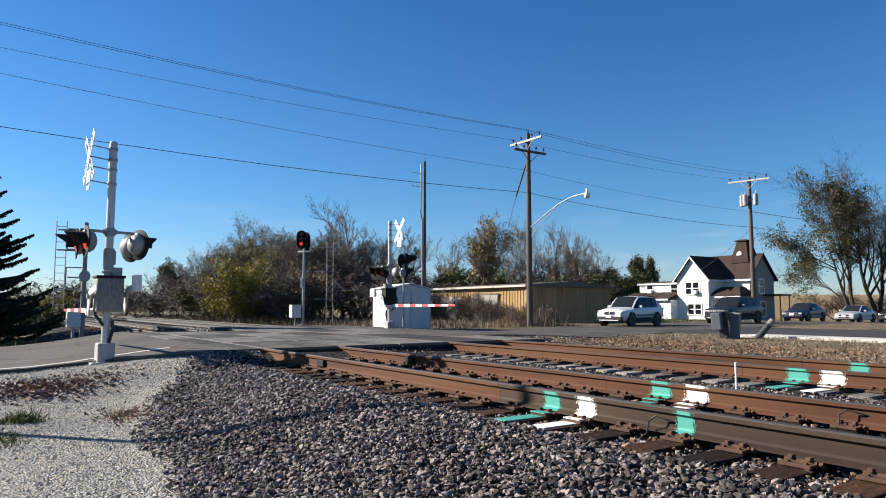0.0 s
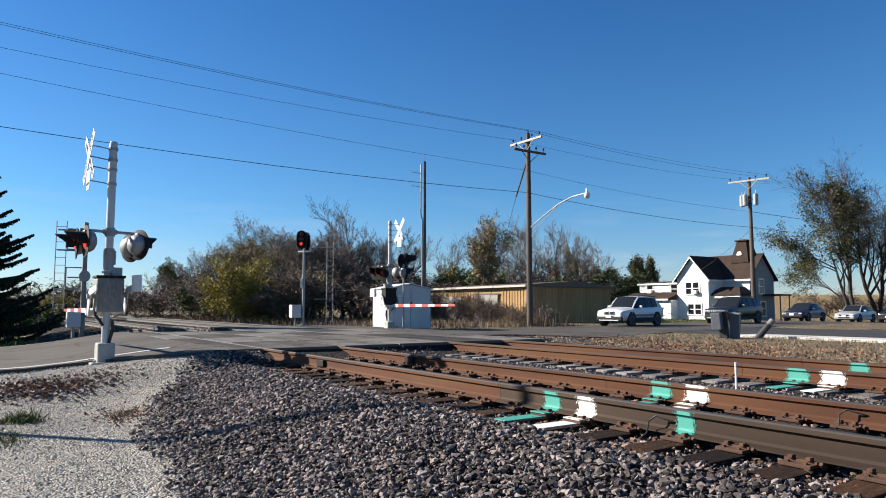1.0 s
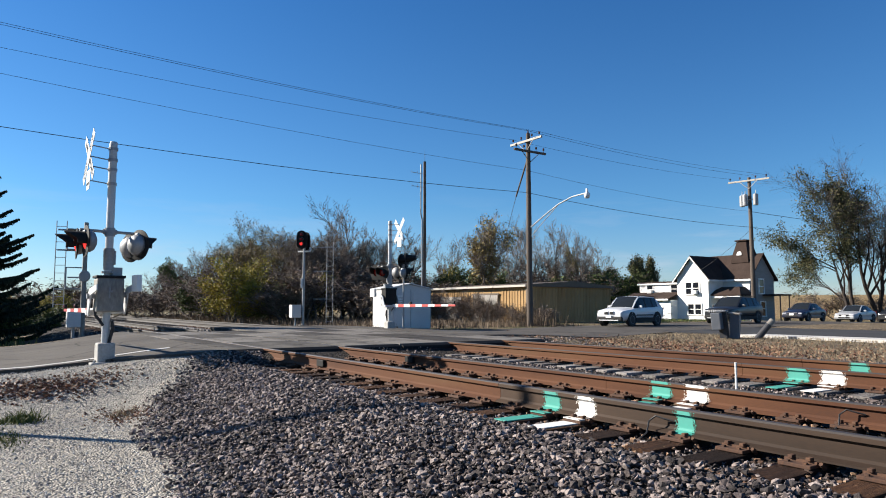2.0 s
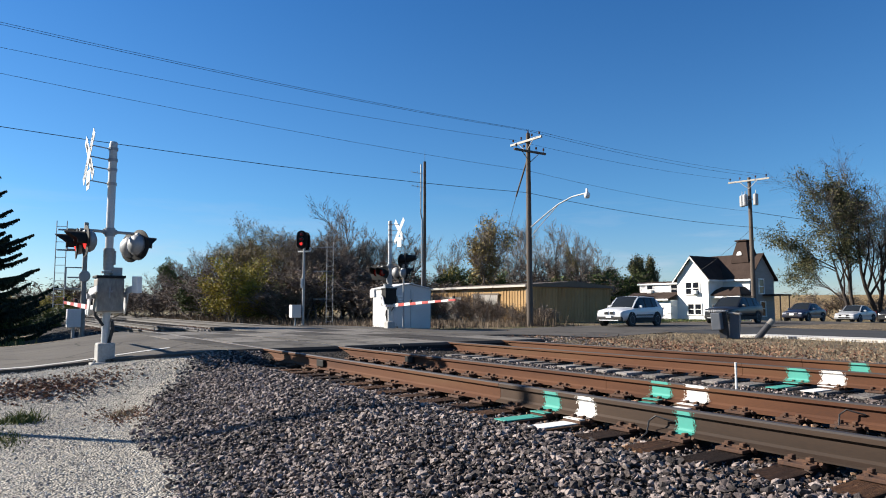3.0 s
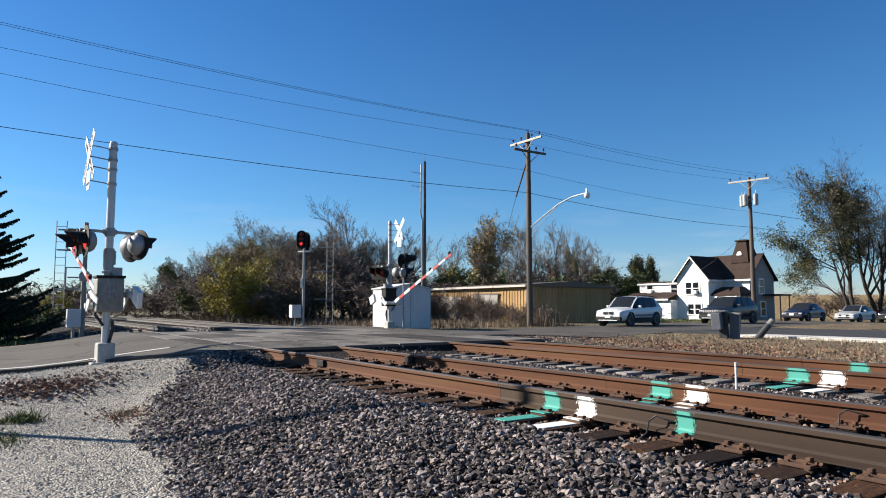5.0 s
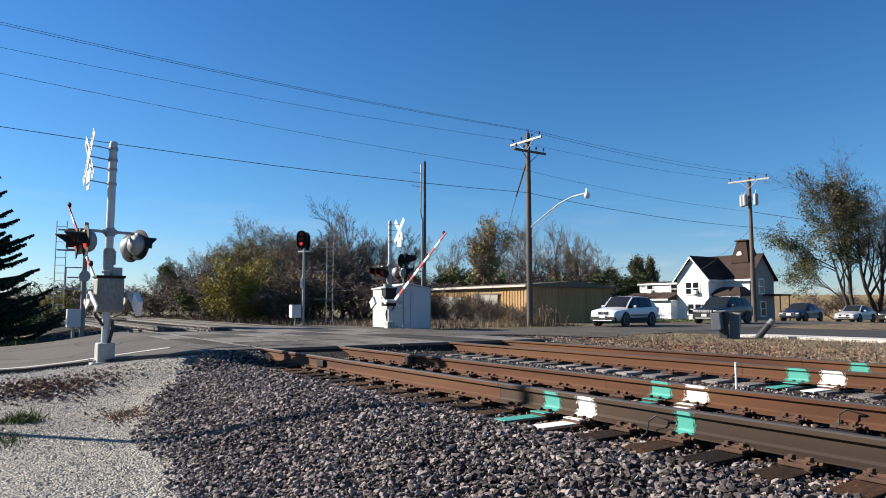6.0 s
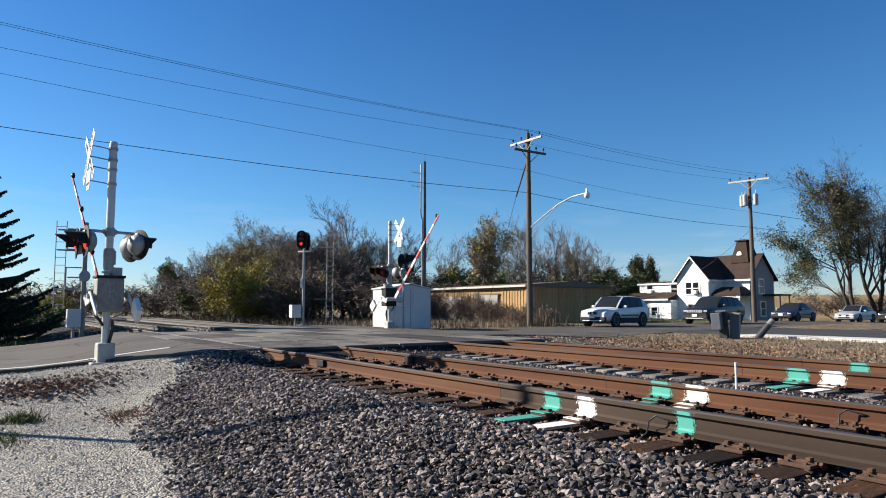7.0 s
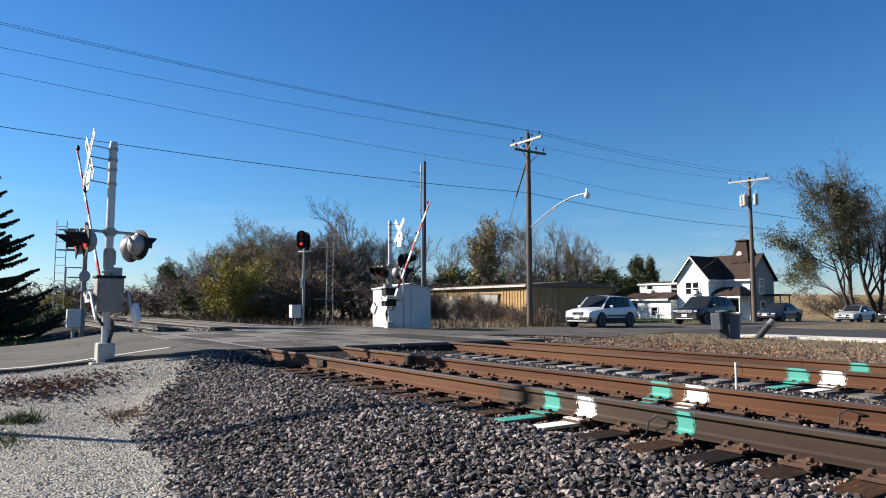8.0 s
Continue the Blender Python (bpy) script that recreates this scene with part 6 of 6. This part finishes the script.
# hedgerow beyond the tracks: bearing, distance, height
for kind, k, d, h, wide in (
        ("bare_b", -0.418, 84, 5.2, 1.3), ("scrub", -0.40, 70, 3.2, 1.8), ("bare_a", -0.372, 72, 6.0, 1.2), ("scrub", -0.362, 62, 3.4, 1.7), ("tan", -0.345, 66, 6.4, 1.2),
        ("bare_b", -0.322, 62, 7.4, 1.15), ("olive", -0.300, 60, 7.4, 1.15), ("olive", -0.272, 57, 8.1, 1.1), ("olive", -0.245, 56, 8.2, 1.15), ("tan", -0.232, 58, 8.0, 1.1),
        ("bare_a", -0.210, 56, 8.2, 1.15), ("tan", -0.192, 54, 7.6, 1.2), ("bare_b", -0.176, 54, 8.2, 1.1), ("bare_a", -0.155, 64, 9.7, 1.15), ("bare_b", -0.135, 66, 10.0, 1.1), ("bare_c", -0.118, 66, 10.0, 1.1),
        ("bare_a", -0.104, 66, 9.4, 1.1), ("bare_b", -0.092, 64, 7.8, 1.1), ("tan", -0.16, 58, 6.0, 1.3), ("tan", -0.12, 60, 6.0, 1.3),
        ("yellow", -0.318, 43, 3.6, 1.0), ("yellow", -0.30, 44, 4.3, 1.05), ("bush", -0.345, 55, 2.8, 1.3), ("bush", -0.298, 48, 2.2, 1.4), ("yellow", -0.245, 50, 3.8, 1.2), ("bush", -0.262, 49, 2.8, 1.3),
        ("yellow", -0.205, 50, 3.4, 1.1), ("scrub", -0.232, 47, 3.0, 1.5), ("scrub", -0.19, 47, 3.2, 1.5), ("scrub", -0.165, 54, 3.5, 1.5), ("scrub", -0.14, 56, 4.0, 1.6), ("scrub", -0.115, 57, 3.8, 1.6),
        ("scrub", -0.095, 58, 3.8, 1.6), ("scrub", -0.28, 52, 3.4, 1.5), ("scrub", -0.32, 56, 3.0, 1.5), ("scrub", -0.43, 80, 3.0, 2.0), ("scrub", -0.46, 90, 3.2, 2.2),
        # behind the shed
        ("bare_c", -0.055, 64, 6.6, 0.9), ("bare_b", -0.03, 62, 6.2, 0.8), ("bare_c", 0.0, 72, 7.6, 0.8), ("bush", -0.004, 66, 5.0, 0.9), ("yellow", 0.018, 68, 5.4, 0.9), ("bush", 0.045, 68, 5.6, 0.9),
        ("autumn", 0.062, 61, 9.2, 1.0), ("bush", -0.02, 66, 4.2, 1.0), ("bare_c", 0.095, 74, 8.8, 0.8), ("bare_b", 0.115, 76, 9.0, 0.75), ("bare_c", 0.140, 80, 10.0, 0.8), ("bare_a", 0.158, 82, 9.6, 0.7),
        ("bare_c", 0.176, 84, 10.2, 0.8), ("autumn", 0.19, 84, 9.0, 0.45), ("bare_c", 0.205, 88, 10.6, 0.8), ("bare_b", 0.225, 90, 10.0, 0.75), ("bare_c", 0.245, 92, 9.4, 0.8), ("bare_b", 0.085, 80, 8.6, 0.8),
        ("bush", 0.09, 70, 4.6, 1.3), ("scrub", 0.12, 72, 5.0, 1.4), ("bush", 0.15, 80, 5.2, 1.4), ("scrub", 0.18, 82, 5.6, 1.4), ("bush", 0.205, 84, 5.8, 1.5), ("bush", 0.235, 88, 6.2, 1.3), ("bush", 0.262, 90, 6.4, 1.2),
        ("green", 0.225, 92, 6.6, 1.1), ("green", 0.25, 92, 6.8, 1.1), ("scrub", -0.008, 51.6, 2.2, 0.9), ("scrub", 0.028, 49.2, 2.0, 0.9), ("scrub", 0.055, 47.6, 1.9, 0.9), ("scrub", 0.085, 46, 1.4, 0.9), ("scrub", 0.13, 39.3, 1.3, 1.0), ("scrub", 0.152, 39.6, 1.1, 1.0),
        ("green", 0.27, 92, 6.8, 1.0), ("green", 0.300, 92, 10.2, 0.8), ("green", 0.315, 96, 6.4, 0.8),
        # foot of the spruce and verge beside the western track
        ("yellow", -0.585, 38, 1.9, 1.5), ("bush", -0.625, 36, 1.6, 1.6), ("scrub", -0.55, 52, 2.6, 1.6), ("bush", -0.655, 30, 1.4, 1.6), ("scrub", -0.53, 70, 2.8, 1.8), ("scrub", -0.50, 80, 3.0, 2.0)):
    plant(kind, k, d, h, wide)

# rounded dark pine far along the line, and the two large trees by the road
kinds["pine"] = make_tree(31, BARE, 2, 8, "distant dark green rounded tree", leaf=M["leaf_green"], per_tip=4, size=(0.1, 0.18), reach=0.25, lean=0.3)
plant("pine", -0.402, 98, 7.2, 0.95)
plant("pine", -0.385, 102, 6.6, 0.9)
kinds["road_a"] = make_tree(41, BIG, 2, 16, "large road-side tree with sparse green leaf clusters", leaf=M["leaf_dark"], per_tip=8, size=(0.10, 0.2), reach=0.34,
                            keep=lambda p, g: noise.noise((p[0] * 0.28, p[1] * 0.28, p[2] * 0.28)) > -0.2, lean=0.35, r=0.5, group="road-side trees", base=0.6, bark="bark_dark", twig="twig_dark")
kinds["road_b"] = make_tree(42, BIG, 2, 16, "large bare road-side tree with dark limbs", lean=0.3, r=0.5, group="road-side trees", base=0.5, bark="bark_dark", twig="twig_dark")
plant("road_a", 0.605, 76, 16.6, 0.95)
plant("road_b", 0.645, 77, 17.6, 1.25)
plant("road_b", 0.72, 82, 16.5, 1.0)
plant("scrub", 0.60, 82, 3.4, 1.3)


def spruce(m, h, rad, label):
    """Tiered conifer with drooping needled boughs."""
    rng = np.random.default_rng(77)
    t = empty("spruce", m, label, "tree")
    part("trunk", rod(B(), (0, 0, 0), (0, 0, h), 0.2, 0.02, 10), M["bark"], t)
    bv, bf, nv, nf = [], [], [], []
    limbs = []
    z = 0.5
    while z < h - 0.2:
        reach = rad * (1 - z / h) ** 0.85 + 0.15
        for k in range(13):
            a = rng.uniform(0, 6.28)
            L = reach * rng.uniform(0.7, 1.22)
            zz = z + rng.uniform(-0.5, 0.5)
            pts = []
            for i in range(6):
                u = i / 5
                droop = -0.42 * L * u * (1.2 - 0.8 * u) + 0.16 * L * u ** 3
                pts.append(np.array([math.cos(a) * L * u, math.sin(a) * L * u, zz + droop + rng.normal(0, 0.015)]))
            limbs.append((pts, [0.035 * (1 - 0.85 * i / 5) for i in range(6)], 4))
            n = int(40 + 130 * L)
            for q in range(n):
                u = rng.uniform(0.12, 1.0)
                i = min(4, int(u * 5))
                p = pts[i] + (pts[i + 1] - pts[i]) * (u * 5 - i)
                side = rng.choice([-1, 1]) * rng.uniform(0.3, 1.0)
                d = np.array([math.cos(a) * 0.55 - math.sin(a) * side, math.sin(a) * 0.55 + math.cos(a) * side, -0.95 + rng.normal(0, 0.25)])
                d /= np.linalg.norm(d)
                ln = rng.uniform(0.2, 0.55) * (1.2 - 0.95 * u)
                s = np.cross(d, rng.normal(size=3))
                s *= 0.055 / (np.linalg.norm(s) + 1e-9)
                b = len(nv)
                nv += [tuple(p - s), tuple(p + s), tuple(p + d * ln + s * 0.5), tuple(p + d * ln * 1.05 - s * 0.5)]
                nf.append((b, b + 1, b + 2, b + 3))
        z += rng.uniform(0.42, 0.6)
    raw("boughs", *Wood.tubes(limbs), M["bark"], t)["kind"] = "stuff"
    raw("needles", nv, nf, M["needle"], t)["kind"] = "stuff"
    return t


spruce(pose(-34.7, -1.7, -0.75), 9.9, 4.7, "tall dark spruce with drooping boughs")


# ---- grass and weeds ----
def blades(name, count, place, height, width, mat, label, seed, lean=0.35, category="grass"):
    rng = np.random.default_rng(seed)
    verts, faces = [], []
    for i in range(count):
        x, y, s = place(rng)
        z = land_z(x, y) - 0.01
        h = rng.uniform(*height) * s
        a, l = rng.uniform(0, 6.28), rng.uniform(0, lean) * h
        w = width * rng.uniform(0.6, 1.3)
        b = rng.uniform(0, 6.28)
        ux, uy = math.cos(b) * w, math.sin(b) * w
        dx, dy = math.cos(a) * l, math.sin(a) * l
        k = len(verts)
        verts += [(x - ux, y - uy, z), (x + ux, y + uy, z), (x + dx * 0.4 + ux * 0.6, y + dy * 0.4 + uy * 0.6, z + h * 0.6),
                  (x + dx * 0.4 - ux * 0.6, y + dy * 0.4 - uy * 0.6, z + h * 0.6), (x + dx, y + dy, z + h)]
        faces += [(k, k + 1, k + 2, k + 3), (k + 3, k + 2, k + 4)]
    return tagged(raw(name, verts, faces, mat), label, category, kind="stuff")


def verge(rng):
    while True:
        x, y = rng.uniform(-20, 14), 12.6 + 11.0 * rng.random() ** 0.9
        if x > road_x(y) + 4.3 and y < 23.3 and noise.noise((x * 0.5, y * 0.5, 9)) > -0.35:
            return x, y, 0.6 + 0.7 * rng.random()


def shed_foot(rng):
    while True:
        x, y = rng.uniform(-50, -27.5), rng.uniform(17.5, 29.5)
        if x < road_x(y) - 5.2 and (noise.noise((x * 0.25, y * 0.25, 4)) > -0.1):
            return x, y, 0.5 + 0.9 * rng.random()


def west_verge(rng):
    while True:
        x = rng.uniform(-85, -27)
        y = rng.uniform(12.8, 24) + (abs(x) - 27) * 0.02
        return x, y, 0.5 + rng.random()


def south_verge(rng):
    x = rng.uniform(-60, -23.5)
    y = rng.uniform(-12, 1.3)
    return x, y, 0.5 + 0.8 * rng.random()


def lawn(rng):
    x, y = rng.uniform(-52, -31), rng.uniform(38, 58)
    return x, y, 0.5 + 0.7 * rng.random()


def pole_foot(rng):
    a, q = rng.uniform(0, 6.28), abs(rng.normal(0, 0.9))
    return -28.3 + math.cos(a) * q * 1.6, 25.4 + math.sin(a) * q * 1.6, 0.6 + 0.9 * rng.random()


def tuft(cx, cy, sx, sy):
    return lambda rng: (rng.normal(cx, sx), rng.normal(cy, sy), 0.5 + 0.8 * rng.random())


blades("dry_grass", 20000, verge, (0.015, 0.08), 0.012, M["grass_dry"], "dry straw-coloured grass beside the track", 51, 0.8)
blades("tall_weeds", 8000, shed_foot, (0.08, 0.4), 0.010, M["weed"], "tall dry weeds along the shed", 52, 0.5, "weeds")
blades("tall_weeds", 600, pole_foot, (0.3, 0.9), 0.008, M["weed"], "tall dry weeds at the foot of the pole", 53, 0.5, "weeds")
blades("tall_weeds", 16000, west_verge, (0.08, 0.42), 0.014, M["weed"], "brown weeds along the far side of the line", 54, 0.6, "weeds")
blades("dry_grass", 9000, south_verge, (0.08, 0.3), 0.016, M["grass_green"], "rough green-brown grass beyond the road", 55, 0.6)
blades("lawn", 7000, lawn, (0.06, 0.16), 0.02, M["grass_green"], "short lawn in front of the house", 56, 0.5)
blades("weed_tuft", 420, tuft(-10.3, 0.42, 0.16, 0.12), (0.04, 0.16), 0.008, M["grass_green"], "low green weed tuft in the gravel", 57, 1.2, "weeds")
blades("weed_tuft", 300, tuft(-8.9, 0.25, 0.28, 0.07), (0.02, 0.07), 0.007, M["grass_green"], "low green weed tuft in the gravel", 58, 1.2, "weeds")
blades("weed_tuft", 200, tuft(-10.1, 1.55, 0.2, 0.1), (0.03, 0.12), 0.007, M["grass_dry"], "dry brown weed tuft in the gravel", 59, 1.2, "weeds")
blades("leaf_litter", 2200, tuft(-11.9, 0.7, 0.3, 0.6), (0.02, 0.05), 0.025, M["litter"], "fallen brown leaves at the foot of the slope", 60, 3.0, "leaves")
blades("leaf_litter", 5000, tuft(-11.5, 15.6, 3.6, 1.7), (0.02, 0.06), 0.03, M["litter"], "fallen brown leaves on the bank beyond the tracks", 62, 3.0, "leaves")
blades("leaf_litter", 500, tuft(-10.0, 1.6, 0.35, 0.18), (0.02, 0.05), 0.022, M["litter"], "fallen brown leaves at the ballast edge", 61, 3.0, "leaves")


# ---- far woods on the skyline ----
def far_woods(name, k0, k1, d, h, count, seed, dz=0.0):
    rng = np.random.default_rng(seed)
    verts, faces = [], []
    for i in range(count):
        k = rng.uniform(k0, k1)
        dd = d * rng.uniform(0.95, 1.08)
        x, y = dd * (k * 0.559 - 0.829), dd * (k * 0.829 + 0.559)
        top = h * (0.55 + 0.45 * noise.noise((k * 60, 0, seed)) + 0.25 * noise.noise((k * 210, 3, seed)))
        z = land_z(x, y) + dz + max(0.3, top) * rng.random() ** 0.7
        s = h * rng.uniform(0.06, 0.14)
        q = rng.normal(size=(3, 3)) * s
        b = len(verts)
        verts += [(x + v[0], y + v[1], z + v[2]) for v in q]
        faces.append((b, b + 1, b + 2))
    return tagged(raw(name, verts, faces, M["leaf_olive"]), "dark line of distant woods on the skyline", "woods", kind="stuff")


far_woods("far_woods", -0.75, -0.36, 260, 7.0, 5000, 71)
far_woods("far_woods", 0.36, 0.56, 520, 5.0, 1800, 72)


# ---- what moves ----
def drive(thing, wheels, at, z, yaw, dist):
    """Roll a car along its heading; dist: rows of seconds and metres."""
    a = radians(yaw)
    walk(thing, [(t, pose(at[0] + d * math.sin(a), at[1] - d * math.cos(a), z, 0, 0, yaw)) for t, d in dist])
    for wh, x, y, r in wheels:
        walk(wh, [(t, pose(x, y, r, math.degrees(d / r), 0, 0)) for t, d in dist])


def fill(rows, dt=0.25):
    """Even rows along a broken line of (seconds, value)."""
    out = []
    for k in range(int(8 / dt) + 1):
        t = k * dt
        v = rows[-1][1]
        for (t0, v0), (t1, v1) in zip(rows, rows[1:]):
            if t0 <= t <= t1:
                v = v0 + (v1 - v0) * (t - t0) / (t1 - t0)
                break
        out.append((t, v))
    return out


def motions():
    lift = [(0, 0), (2.6, 0.0), (3.0, 2.4), (3.5, 7.6), (4.5, 17.3), (6.5, 38.4), (7.0, 43.5), (8.0, 53.7)]
    for arm, tilt, yaw in ((arm_near, 2.6, 1.1), (arm_far, 0.0, 0.0)):
        walk(arm, [(t, pose(0, 0, 1.25, tilt, 0, yaw) @ pose(0, 0, 0, 0, a, 0)) for t, a in fill(lift, 0.5)])
    drive(suv, suv_wheels, SUV_AT, road_z(30.8) + 0.004, 10, fill([(0, 0), (4.6, 0), (5.2, 0.16), (6, 0.63), (6.5, 1.09), (7, 1.63), (7.5, 2.24), (8, 3.01)]))
    drive(jeep, jeep_wheels, JEEP_AT, road_z(41.9) + 0.004, 6, fill([(0, 0), (4.0, 0.0), (4.5, 0.33), (6, 1.5), (6.5, 2.05), (7, 2.65), (7.5, 3.25), (8, 3.85)]))
    drive(sedan, sedan_wheels, SEDAN_AT, road_z(53.9) + 0.004, 5, fill([(0, 0), (5.0, 0.0), (6, 0.5), (6.5, 1.1), (7, 1.85), (7.5, 2.95), (8, 4.35)]))


motions()
